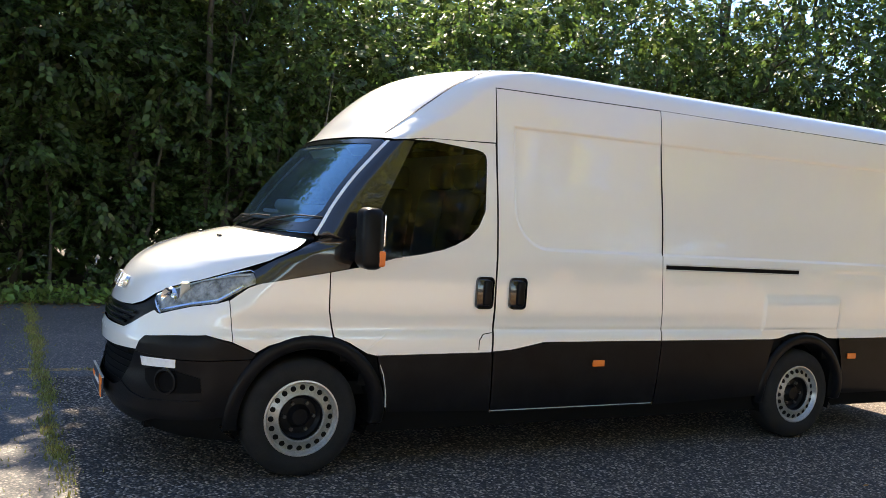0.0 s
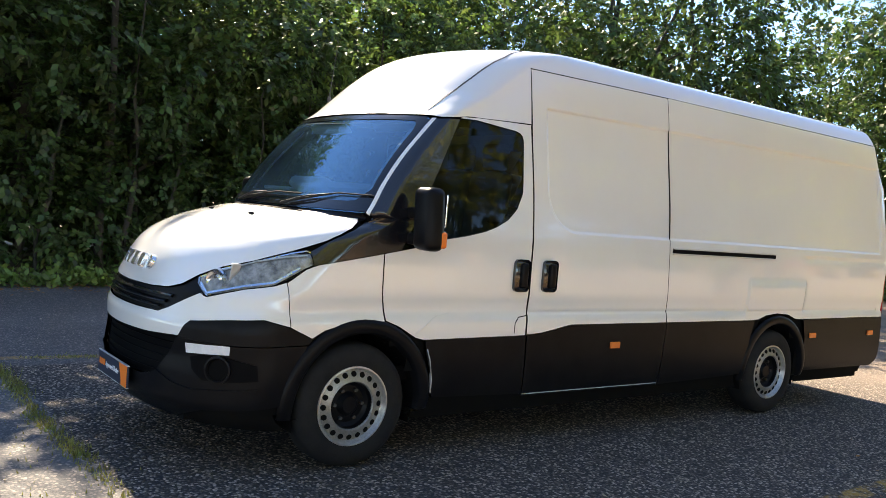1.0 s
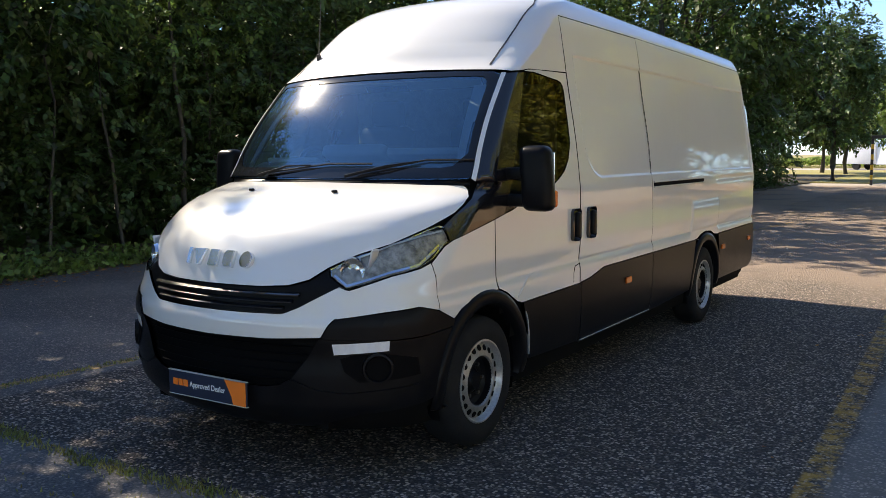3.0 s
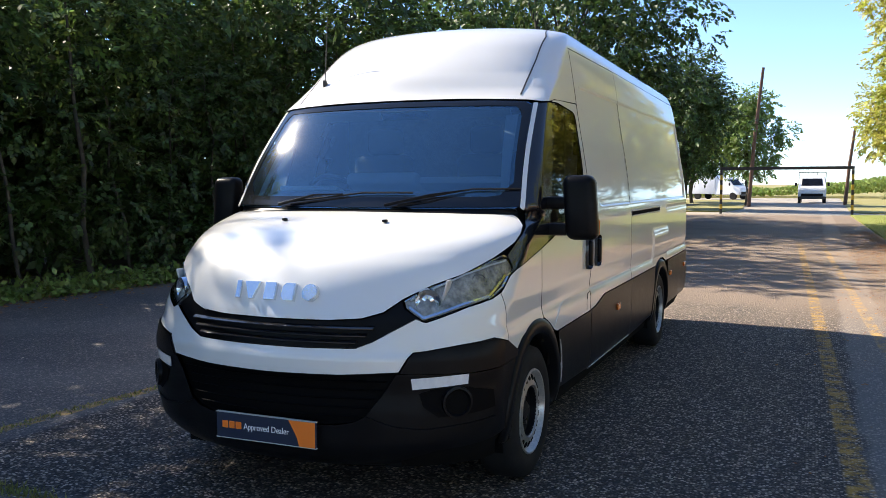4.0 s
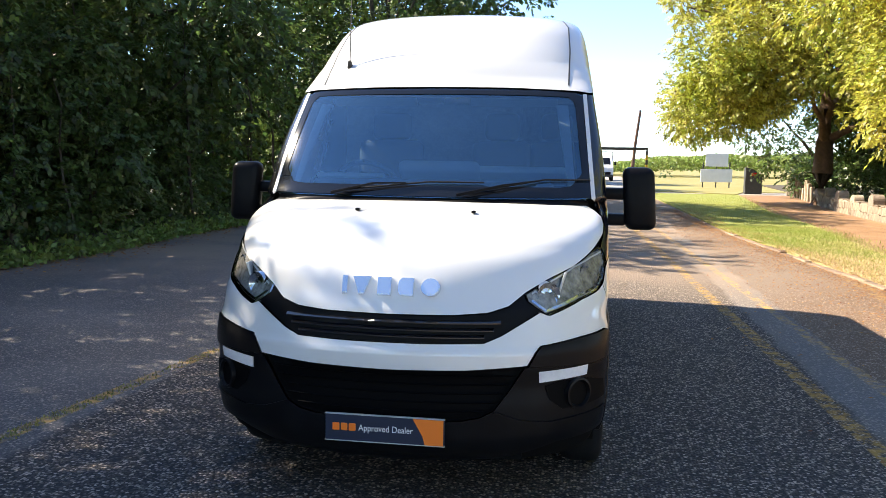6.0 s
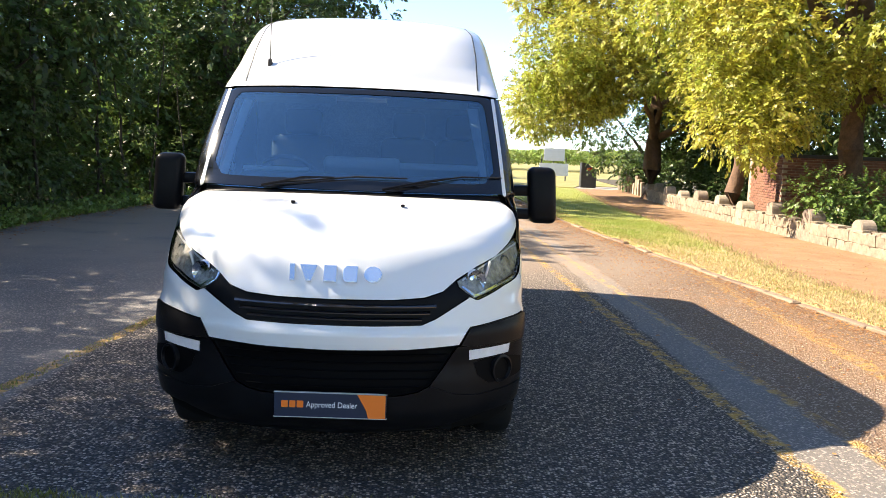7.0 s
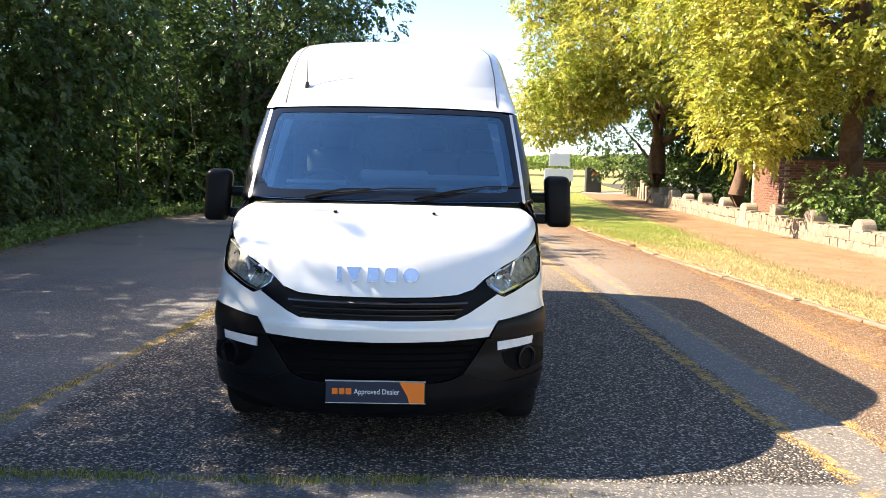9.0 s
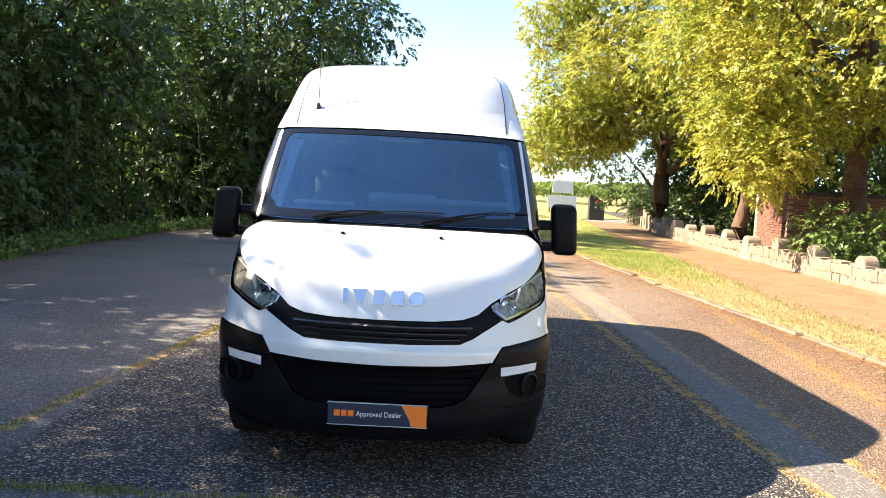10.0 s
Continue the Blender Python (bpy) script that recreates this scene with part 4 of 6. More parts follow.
BH = .041
badge_shape([(-.012, -BH), (.012, -BH), (.012, BH), (-.012, BH)], -.216)
badge_shape([(-.012, -BH), (.012, -BH), (.042, BH), (-.042, BH)], -.134)
badge_shape([(-.031, -BH), (.031, -BH), (.031, BH), (-.031, BH)], -.028)
badge_shape([(-.020, -BH), (.034, -BH), (.034, BH), (-.020, BH), (-.036, BH * .6), (-.036, -BH * .6)], .072)
badge_shape([(.044 * math.cos(a), BH * math.sin(a)) for a in np.linspace(0, 2 * math.pi, 17)[:-1]], .182)

# front plate
plate = new("show_plate")
plate.parent = van
plate.matrix_world = Matrix.Translation((0, -1.0, .418))
tagged(plate, "navy and orange show plate")
bm = bmesh.new()
box(bm, (.545, .012, .122), (0, 0, 0), 0.003)
part("plate_back", bm, NAVY, plate)
bm = bmesh.new()
shape = ((.13, .058), (.268, .058), (.268, -.058), (.185, -.058), (.175, -.02))
fr = [bm.verts.new((x, -.0095, z)) for x, z in shape]
bk = [bm.verts.new((x, -.004, z)) for x, z in shape]
bm.faces.new(fr), bm.faces.new(bk)
for i in range(5):
    bm.faces.new((fr[i], fr[(i + 1) % 5], bk[(i + 1) % 5], bk[i]))
part("orange_corner", bm, ORANGE, plate)
for x, w_ in ((-.222, .032), (-.184, .03), (-.147, .032)):
    bm = bmesh.new()
    box(bm, (w_, .004, .034), (x, -.008, .004), .003)
    part("orange_mark", bm, ORANGE, plate)
txt = bpy.data.curves.new("plate_words", "FONT")
txt.body, txt.size, txt.extrude, txt.align_x, txt.align_y = "Approved Dealer", .041, .001, "LEFT", "CENTER"
txt.materials.append(INK)
words = new("plate_words", txt)
dg = bpy.context.evaluated_depsgraph_get()
wm = bpy.data.meshes.new_from_object(words.evaluated_get(dg))
bpy.data.objects.remove(words)
words = new("plate_words", wm)
words.parent = plate
words.matrix_local = Matrix.Translation((-.118, -.0085, .002)) @ Matrix.Rotation(radians(90), 4, "X") @ Matrix.Diagonal((.86, 1, 1, 1))
bm = bmesh.new()
for z in (-.061, .061):
    box(bm, (.55, .014, .004), (0, 0, z))
part("plate_edge", bm, SILVERT, plate)

# lamps and small fittings
for s in BOTH:
    panel("reflector", [X(.675, .628), X(.672, .680), X(.89, .692), X(.885, .645)], PALE, van, "pale daytime lamp strip", (s,), off=0.004, tall=0.02)
    # near-black surface patch, for the shade in the recess round the fog lamp
    panel("fog_pocket", [X(.70, .61), X(.76, .63), X(.88, .63), Y(-.57, .60), Y(-.56, .52), X(.88, .505), X(.78, .50), X(.72, .55)], INTAKE, van, "", (s,), off=.003, depth=.004)
    line("bumper_edge", [X(.48, .50), X(.60, .455), X(.72, .44), X(.86, .455), Y(-.56, .47)], .012, BLACKP, van, .008, (s,))
    p = wrap(X(.85, .57)[3], .57)
    fog = new("fog_lamp")
    fog.parent = van
    fog.matrix_world = Matrix.Translation((s * p.x, p.y - .006, .565)) @ Matrix.Rotation(s * 0.75, 4, "Z")
    tagged(fog, "round black fog lamp blank")
    bm = bmesh.new()
    lathe(bm, [(.02, .075), (-.012, .072), (-.014, .062), (.0, .056)], "Y", 32)
    part("surround", bm, BLACKP, fog, "", True, 40)
    bm = bmesh.new()
    lathe(bm, [(.012, .001), (.014, .035), (.006, .05), (.0, .057)], "Y", 28)
    part("lens", bm, INTAKE, fog, "", True, 40)
    for y, z in ((2.09, .64), (4.615, .652), (5.60, .657)):
        bm = bmesh.new()
        box(bm, (.018, .095, .045), (s * (HALF(z) + .012), y, z), .006)
        part("side_marker", bm, AMBER, van, "small amber side marker")
    for y0 in (1.165, 1.41):
        h = new("door_handle")
        h.parent = van
        h.matrix_world = Matrix.Translation((s * (HALF(1.1) + .0), y0, 1.105))
        tagged(h, "black recessed door handle")
        bm = bmesh.new()
        box(bm, (.02, .125, .205), (0, 0, 0), .03, seg=3)
        part("handle_cup", bm, GLOSSB, h, "", True, 40)
        bm = bmesh.new()
        box(bm, (.035, .055, .16), (s * .012, .02, 0), .014, seg=3)
        part("handle_grip", bm, BLACKP, h, "", True, 40)
bm = bmesh.new()
box(bm, (.012, 1.32, .012), (.988, 3.29, 1.332), .003)
box(bm, (.012, 1.32, .010), (.988, 3.29, 1.292), .003)
part("rail_edge", bm, SILVERT, van, "grey sliding door rail")
bm = bmesh.new()
box(bm, (.01, 1.32, .03), (.985, 3.29, 1.312), .002)
part("rail_slot", bm, SEAM, van)
line("fuel_flap_edge", [Y(1.155, .74), Y(1.155, .80), Y(1.18, .84), Y(1.245, .85)], .006, SEAM, van, 0.001, (1,))
line("door_crease", [Y(.62, .865), Y(1.24, .862)], .008, WHITE, van, .004, BOTH)
line("door_crease", [Y(.40, .75), Y(.52, .845), Y(.62, .865)], .008, WHITE, van, .004, BOTH)
line("sill_edge", [Y(1.27, .345), Y(2.6, .345)], .004, SILVERT, van, .012, BOTH)
# silver strip put in for the lit edge behind the wheel arch
line("arch_edge", [Y(.48, .66), Y(.505, .60), Y(.53, .48), Y(.535, .40)], .004, SILVERT, van, .013, BOTH)
for x, y, z in ((-.294, -.365, 1.357), (.305, -.365, 1.357)):
    bm = bmesh.new()
    box(bm, (.022, .03, .014), (x, y, z + .006), .005)
    part("washer_jet", bm, BLACKP, van)
# wipers
for x0, x1, z1 in ((-.52, .30, 1.50), (.18, .86, 1.52)):
    wp = new("wiper")
    wp.parent = van
    tagged(wp, "black windscreen wiper")
    a = wrap(X(x0, 1.435)[3], 1.435) + Vector((0, -.02, .0))
    m_ = wrap(X(x0 + .24, 1.482)[3], 1.482) + Vector((0, -.03, .008))
    bm = bmesh.new()
    tip = wrap(X(x0 + .42, z1 - .008)[3], z1 - .008) + Vector((0, -.02, .003))
    trunk_bm(bm, [a, a.lerp(m_, .5), m_, tip], .009, .004, 8, 0)
    part("arm", bm, BLACKP, wp)
    bm = bmesh.new()
    pts = [wrap(X(x0 + .06 + (x1 - x0 - .04) * k / 8, 1.448 + (z1 - 1.448) * min(1, k / 5))[3], 1.448 + (z1 - 1.448) * min(1, k / 5)) + Vector((0, -.012, .002)) for k in range(9)]
    trunk_bm(bm, pts, .0052, .0042, 8, 0)
    part("blade", bm, RUBBER, wp)
# aerial
bm = bmesh.new()
rod(bm, (-.60, .60, 2.17), (-.60, .585, 2.215), .02, .012)
rod(bm, (-.60, .59, 2.21), (-.60, .63, 2.625), .004, .002, 6)
part("aerial", bm, METALDARK, van, "thin black roof aerial")

# mirrors
for s in BOTH:
    mr = new("door_mirror")
    mr.parent = van
    mr.matrix_world = Matrix.Translation((s * 1.155, .30, 1.42))
    tagged(mr, "large black door mirror on two arms")
    bm = bmesh.new()
    box(bm, (.175, .13, .35), (0, 0, 0), .045, seg=4)
    for v in bm.verts:
        v.co.x += 0.012 * s * (v.co.z / .18) * -1
        if v.co.y > 0.02:
            v.co.x *= 0.92
    part("housing", bm, BLACKP, mr, "", True, 40)
    bm = bmesh.new()
    box(bm, (.14, .012, .18), (0, .062, .05), .005)
    box(bm, (.14, .012, .08), (0, .062, -.10), .005)
    part("mirror_glass", bm, CHROME, mr, "mirror glass")
    bm = bmesh.new()
    box(bm, (.03, .05, .09), (s * .075, .045, -.11), .012)
    part("indicator", bm, AMBER, mr, "amber indicator")
    for z in (.025, -.12):
        bm = bmesh.new()
        box(bm, (.20, .08, .068), (-s * .165, .02, z), .018)
        part("arm", bm, BLACKP, mr, "", True, 40)

# cab interior
bm = bmesh.new()
box(bm, (1.5, .42, .40), (0, .34, 1.24), .07, seg=3)
box(bm, (1.36, .30, .10), (0, .20, 1.46), .04, seg=3)
part("dashboard", bm, DASH, van, "dark dashboard", True, 40)
bm = bmesh.new()
box(bm, (.46, .20, .08), (.04, .20, 1.545), .03, Matrix.Rotation(-.45, 4, "X"), 3)
box(bm, (.50, .20, .05), (.50, .24, 1.535), .02, Matrix.Rotation(-.4, 4, "X"))
box(bm, (.40, .16, .03), (-.48, .24, 1.505), .012, Matrix.Rotation(-.3, 4, "X"))
part("dash_tray", bm, DASHPALE, van, "pale tray on the dashboard", True, 40)
for x, w_ in ((-.45, .52), (.30, .46), (.66, .40)):
    bm = bmesh.new()
    box(bm, (w_ * .85, .5, .16), (x, .85, 1.10), .06, seg=3)
    box(bm, (w_ * .85, .14, .62), (x, 1.10, 1.44), .06, Matrix.Rotation(-.12, 4, "X"), 3)
    box(bm, (w_ * .5, .1, .18), (x, 1.15, 1.84), .04, seg=3)
    part("cab_seat", bm, FABRIC, van, "dark fabric cab seat", True, 40)
bm = bmesh.new()
steer = Matrix.Translation((-.45, .47, 1.43)) @ Matrix.Rotation(radians(-58), 4, "X")
pts = [steer @ Vector((.2 * math.cos(t), .2 * math.sin(t), 0)) for t in np.linspace(0, 2 * math.pi, 25)]
tube(bm, pts, .016)
tube(bm, [steer @ Vector((-.19, 0, 0)), steer @ Vector((.19, 0, 0))], .02)
part("steering_wheel", bm, DASH, van, "black steering wheel", True, 40)
bm = bmesh.new()
box(bm, (1.60, .03, 1.4), (0, 1.27, 1.3))
part("bulkhead", bm, CABGREY, van, "grey bulkhead behind the seats")
for x in (-.42, .42):
    bm = bmesh.new()
    box(bm, (.52, .018, .07), (x, .52, 1.968), .008, Matrix.Rotation(.75, 4, "X"))
    part("sun_visor", bm, DASHPALE, van, "pale sun visor")


# pale roof lining, added to bounce light into the cab
bm = bmesh.new()
box(bm, (1.5, .62, .03), (0, .95, 2.06), .01)
part("headliner", bm, DASHPALE, van, "pale cab headliner")


# ---- ground ----
def interp(pts, v):
    p = np.array(pts, float)
    return float(np.interp(v, p[:, 0], p[:, 1]))


EDGE = [(-14, -7.4), (0, -7.0), (4, -7.3), (8, -6.8), (12, -7.0), (17, -6.7), (24, -4.9), (38, -4.6), (60, -4.6)]
KERBLINE = [(-8, 6.5), (-2, 5.95), (0, 5.6), (3.5, 5.18), (5.4, 4.99), (8, 4.75), (10.8, 4.5), (14.2, 4.22), (17.4, 4.05), (32, 3.85), (44, 3.7)]
VERGEIN = [(-8, 6.8), (-2, 6.2), (0, 5.9), (4.9, 5.95), (7.3, 5.8), (12.2, 6.2), (19.4, 6.7), (24.5, 6.8), (40, 8.3)]

pts_w = [(8.95, -8), (8.88, 8), (8.93, 14.9), (8.95, 18.5), (9.2, 25.0), (9.9, 32.0)]


def wall_x(y):
    return interp([(b, a) for a, b in pts_w] + [(44, 11.4)], y)


bm = bmesh.new()
bmesh.ops.create_grid(bm, x_segments=40, y_segments=40, size=600)
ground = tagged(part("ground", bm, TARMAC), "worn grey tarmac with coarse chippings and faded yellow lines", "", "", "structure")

ys = list(np.arange(-8, 40.1, 0.5))
slab("path", [(interp(VERGEIN, y) - 0.02, y) for y in ys] + [(wall_x(y) + .05, y) for y in reversed(ys)], 0.0, 0.035, EARTH, "brown earth footpath strewn with leaves")
slab("verge", [(interp(KERBLINE, y) + 0.1, y) for y in ys] + [(interp(VERGEIN, y), y) for y in reversed(ys)], 0.0, 0.05, VERGE, "dry grass verge")
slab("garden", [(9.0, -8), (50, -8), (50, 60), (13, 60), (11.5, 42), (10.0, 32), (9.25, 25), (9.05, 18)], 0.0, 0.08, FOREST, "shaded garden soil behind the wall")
ys2 = list(np.arange(-14, 60.1, 1.0))
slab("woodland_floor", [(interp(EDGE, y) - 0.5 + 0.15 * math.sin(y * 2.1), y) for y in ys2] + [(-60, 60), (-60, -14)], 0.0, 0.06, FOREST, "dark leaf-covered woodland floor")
slab("far_green", [(-60, 43.5), (-2.2, 43.5), (-1.6, 50), (-3, 76), (-60, 76)], 0.0, 0.05, MEADOW, "sunlit grass beyond the car park")
slab("field", [(-120, 88), (160, 88), (300, 500), (-300, 500)], 0.0, 0.06, MEADOW, "open field")
slab("far_verge", [(4.0, 44), (8.4, 41), (9.2, 44), (40, 56), (40, 86), (4.5, 86), (4.2, 60)], 0.0, 0.04, MEADOW, "pale grass by the entrance")

kerb = tagged(new("kerb"), "low row of worn kerb stones", "", "", "structure")
rng = random.Random(4)
y = -4.0
while y < 15.5:
    ln = rng.uniform(0.62, 0.95)
    x0, x1 = interp(KERBLINE, y), interp(KERBLINE, y + ln)
    bm = bmesh.new()
    box(bm, (0.13, ln - 0.02, 0.14), (0, 0, 0), 0.018)
    for v in bm.verts:
        v.co += Vector((rng.uniform(-.006, .006), rng.uniform(-.006, .006), rng.uniform(-.006, .006)))
    ob = part("kerb_stone", bm, KERB, kerb)
    ob.matrix_world = Matrix.Translation(((x0 + x1) / 2 + rng.uniform(-.03, .03), y + ln / 2, -.040 + rng.uniform(-.022, .014))) @ Matrix.Rotation(math.atan2(x0 - x1, ln) + rng.uniform(-.05, .05), 4, "Z") @ Matrix.Rotation(rng.uniform(-.06, .06), 4, "Y")
    y += ln


# ---- foliage ----
def leaf_mesh(name, at, size, mat, seed, droop=0.3, long=1.5):
    """Many small bent leaves at the given places."""
    g = np.random.default_rng(seed)
    n = len(at)
    a = g.normal(size=(n, 3))
    a[:, 2] -= droop
    a /= np.linalg.norm(a, axis=1)[:, None]
    b = np.cross(a, g.normal(size=(n, 3)))
    b /= np.linalg.norm(b, axis=1)[:, None] + 1e-9
    s = size * g.uniform(0.6, 1.25, (n, 1))
    a, b = a * s * long * 0.5, b * s * 0.42
    v = np.stack([at - a, at - 0.1 * a + b, at + a, at - 0.1 * a - b], 1).reshape(-1, 3).astype(np.float32)
    me = bpy.data.meshes.new(name)
    me.vertices.add(4 * n)
    me.loops.add(4 * n)
    me.polygons.add(n)
    me.vertices.foreach_set("co", v.ravel())
    me.loops.foreach_set("vertex_index", np.arange(4 * n, dtype=np.int32))
    me.polygons.foreach_set("loop_start", np.arange(0, 4 * n, 4, dtype=np.int32))
    me.materials.append(mat)
    me.update(calc_edges=True)
    return me


def spray_mesh(name, centres, radii, per, size, mat, seed, droop=0.35, flat=0.85, leaves=9):
    """Clumps of leafy twigs: each twig a fan of leaves in one drooping plane, set round the clump's skin."""
    g = np.random.default_rng(seed)

    def unit(v):
        return v / (np.linalg.norm(v, axis=-1, keepdims=True) + 1e-9)

    k = np.maximum(3, (per * np.array(radii) ** 2 / leaves).astype(int))
    c, r = np.repeat(np.array(centres, float), k, 0), np.repeat(np.array(radii, float), k)[:, None]
    m = len(c)
    d = unit(g.normal(size=(m, 3)) + np.array((0, 0, .12)))
    pos = c + d * r * g.uniform(.5, 1.05, (m, 1)) ** .6 * np.array((1, 1, flat))
    stem = unit(d * .9 + g.normal(size=(m, 3)) * .4 + np.array((0, 0, -droop)))
    face = unit(np.array((0, 0, .75)) + d * .6 + g.normal(size=(m, 3)) * .3)
    side = unit(np.cross(stem, face))
    grow = size * g.uniform(.7, 1.25, (m, 1))
    out = []
    for j in range(leaves):
        sign = 0.0 if j == leaves - 1 else (1.0 if j % 2 else -1.0)
        ld = unit(stem * .6 + side * .85 * sign + g.normal(size=(m, 3)) * .2)
        ln = grow * g.uniform(.75, 1.15, (m, 1)) * 1.1
        w = unit(np.cross(face + g.normal(size=(m, 3)) * .35, ld)) * ln * .36
        b = pos + stem * grow * (.34 * j)
        tip = b + ld * ln
        tip[:, 2:] -= ln * .18
        mid = b + ld * ln * .45
        out.append(np.stack([b, mid + w, tip, mid - w], 1))
    v = np.concatenate(out).reshape(-1, 3).astype(np.float32)
    n = len(v) // 4
    me = bpy.data.meshes.new(name)
    me.vertices.add(4 * n)
    me.loops.add(4 * n)
    me.polygons.add(n)
    me.vertices.foreach_set("co", v.ravel())
    me.loops.foreach_set("vertex_index", np.arange(4 * n, dtype=np.int32))
    me.polygons.foreach_set("loop_start", np.arange(0, 4 * n, 4, dtype=np.int32))
    me.materials.append(mat)
    me.update(calc_edges=True)
    return me


def clumps(centres, radii, per, seed, flat=0.8):
    """Leaf places in soft clumps: denser near their skins."""
    g = np.random.default_rng(seed)
    out = []
    for c, r in zip(centres, radii):
        k = max(8, int(per * r * r))
        d = g.normal(size=(k, 3))
        d /= np.linalg.norm(d, axis=1)[:, None]
        d *= (r * g.uniform(0.35, 1.08, (k, 1)) ** 0.7)
        d[:, 2] *= flat
        out.append(np.array(c) + d)
    return np.concatenate(out)


def bend(a, b, n, wob, g):
    a, b = Vector(a), Vector(b)
    return [a + (b - a) * i / n + Vector((g.uniform(-wob, wob), g.uniform(-wob, wob), g.uniform(-wob, wob) * 0.5)) * (1 if 0 < i < n else 0) for i in range(n + 1)]


def tree(name, label, height, crown_r, crown_low, trunk_r, leaf, bark, seed, count=70, size=0.12, per=330, lobes=(0.55, 0.95), at=(0, 0, 0), stretch=(1, 1), group="", shift=(0, 0), hanging=(), square=2.0):
    """A tapered trunk with limbs, and a crown of many leaf clumps with gaps and an uneven outline."""
    g = random.Random(seed)
    t = thing(name, label, "tree", at, group)
    fork = crown_low + (height - crown_low) * 0.25
    bm = bmesh.new()
    axis = bend((0, 0, -0.1), (g.uniform(-.3, .3), g.uniform(-.3, .3), height * 0.85), 8, 0.10, g)
    trunk_bm(bm, axis, trunk_r, trunk_r * 0.2, 12, seed=seed)
    part("trunk", bm, bark, t, "", True, 60)
    cen, rad = [], []
    mid, half = (height + crown_low) / 2, (height - crown_low) / 2
    tips = []
    for k in range(count):
        th, v = g.uniform(0, 2 * math.pi), g.uniform(-1, 1)
        rr = max(0, 1 - abs(v) ** square) ** (1 / square) * (0.55 + 0.5 * g.random())
        edge = 1 + (0.22 if square < 2.5 else 0.09) * math.sin(3 * th + seed) * math.cos(2 * v + seed)
        p = (shift[0] + crown_r * rr * edge * math.cos(th) * stretch[0], shift[1] + crown_r * rr * edge * math.sin(th) * stretch[1], mid + half * v * 0.92)
        cen.append(p)
        rad.append(g.uniform(*lobes))
        tips.append(p)
    for p in hanging:
        cen.append(p)
        rad.append(g.uniform(0.55, 0.9))
    for k in range(9):
        p = tips[(k * 7) % len(tips)]
        z0 = max(crown_low * 0.7, min(fork + 0.1 * k * (height - fork), p[2] - 0.4))
        base = axis[min(7, max(1, int(z0 / height * 8)))]
        bm = bmesh.new()
        trunk_bm(bm, bend(base, Vector(p) * 0.92, 5, 0.14, g), trunk_r * 0.42, trunk_r * 0.07, 7, seed=k)
        part("limb", bm, bark, t, "", True, 60)
    ob = new("crown", spray_mesh("crown", cen, rad, per, size, leaf, seed))
    ob.parent = t
    return t


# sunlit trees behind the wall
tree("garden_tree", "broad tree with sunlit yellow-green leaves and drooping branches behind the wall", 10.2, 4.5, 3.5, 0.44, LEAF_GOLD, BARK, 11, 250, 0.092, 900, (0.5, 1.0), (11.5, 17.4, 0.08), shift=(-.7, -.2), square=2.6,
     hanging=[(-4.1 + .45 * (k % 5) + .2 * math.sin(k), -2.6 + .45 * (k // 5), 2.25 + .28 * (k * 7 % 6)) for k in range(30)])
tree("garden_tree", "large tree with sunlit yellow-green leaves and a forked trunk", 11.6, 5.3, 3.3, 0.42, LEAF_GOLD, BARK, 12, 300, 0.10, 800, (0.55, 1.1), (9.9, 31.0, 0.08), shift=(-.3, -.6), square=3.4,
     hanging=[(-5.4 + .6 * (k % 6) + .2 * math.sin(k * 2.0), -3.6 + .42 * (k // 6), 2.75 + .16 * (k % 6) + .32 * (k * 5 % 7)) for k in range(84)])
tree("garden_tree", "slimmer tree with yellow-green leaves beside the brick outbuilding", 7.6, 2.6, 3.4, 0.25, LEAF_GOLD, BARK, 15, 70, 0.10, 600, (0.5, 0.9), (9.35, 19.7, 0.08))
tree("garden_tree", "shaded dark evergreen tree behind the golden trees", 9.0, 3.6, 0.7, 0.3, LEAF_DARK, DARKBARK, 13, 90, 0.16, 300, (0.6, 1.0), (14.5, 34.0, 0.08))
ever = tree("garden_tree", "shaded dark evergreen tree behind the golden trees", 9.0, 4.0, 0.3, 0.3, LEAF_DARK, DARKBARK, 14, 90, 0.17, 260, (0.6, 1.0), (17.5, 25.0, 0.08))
sunny = tree("garden_tree", "broad yellow-green tree out of view, for reflections and bounced light", 9.8, 5.2, 2.6, 0.36, LEAF_GOLD, BARK, 16, 110, 0.17, 150, (0.6, 1.2), (18.0, 4.5, 0.05))

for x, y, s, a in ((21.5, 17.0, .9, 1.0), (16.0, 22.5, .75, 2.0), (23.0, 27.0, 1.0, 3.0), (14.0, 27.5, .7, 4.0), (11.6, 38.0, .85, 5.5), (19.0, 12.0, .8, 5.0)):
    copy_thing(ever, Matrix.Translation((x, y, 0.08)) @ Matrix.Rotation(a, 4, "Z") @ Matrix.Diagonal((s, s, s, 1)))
# unseen trees for reflections; some added to block blue sky and bounce warm light
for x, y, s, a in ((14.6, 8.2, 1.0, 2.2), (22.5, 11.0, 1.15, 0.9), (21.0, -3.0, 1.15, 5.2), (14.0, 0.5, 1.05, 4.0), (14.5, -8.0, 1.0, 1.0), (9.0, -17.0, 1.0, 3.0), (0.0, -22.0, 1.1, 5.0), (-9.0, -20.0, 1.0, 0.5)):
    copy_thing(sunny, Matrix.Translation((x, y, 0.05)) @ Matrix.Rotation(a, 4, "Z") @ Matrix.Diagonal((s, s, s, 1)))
g = random.Random(61)
cen = []
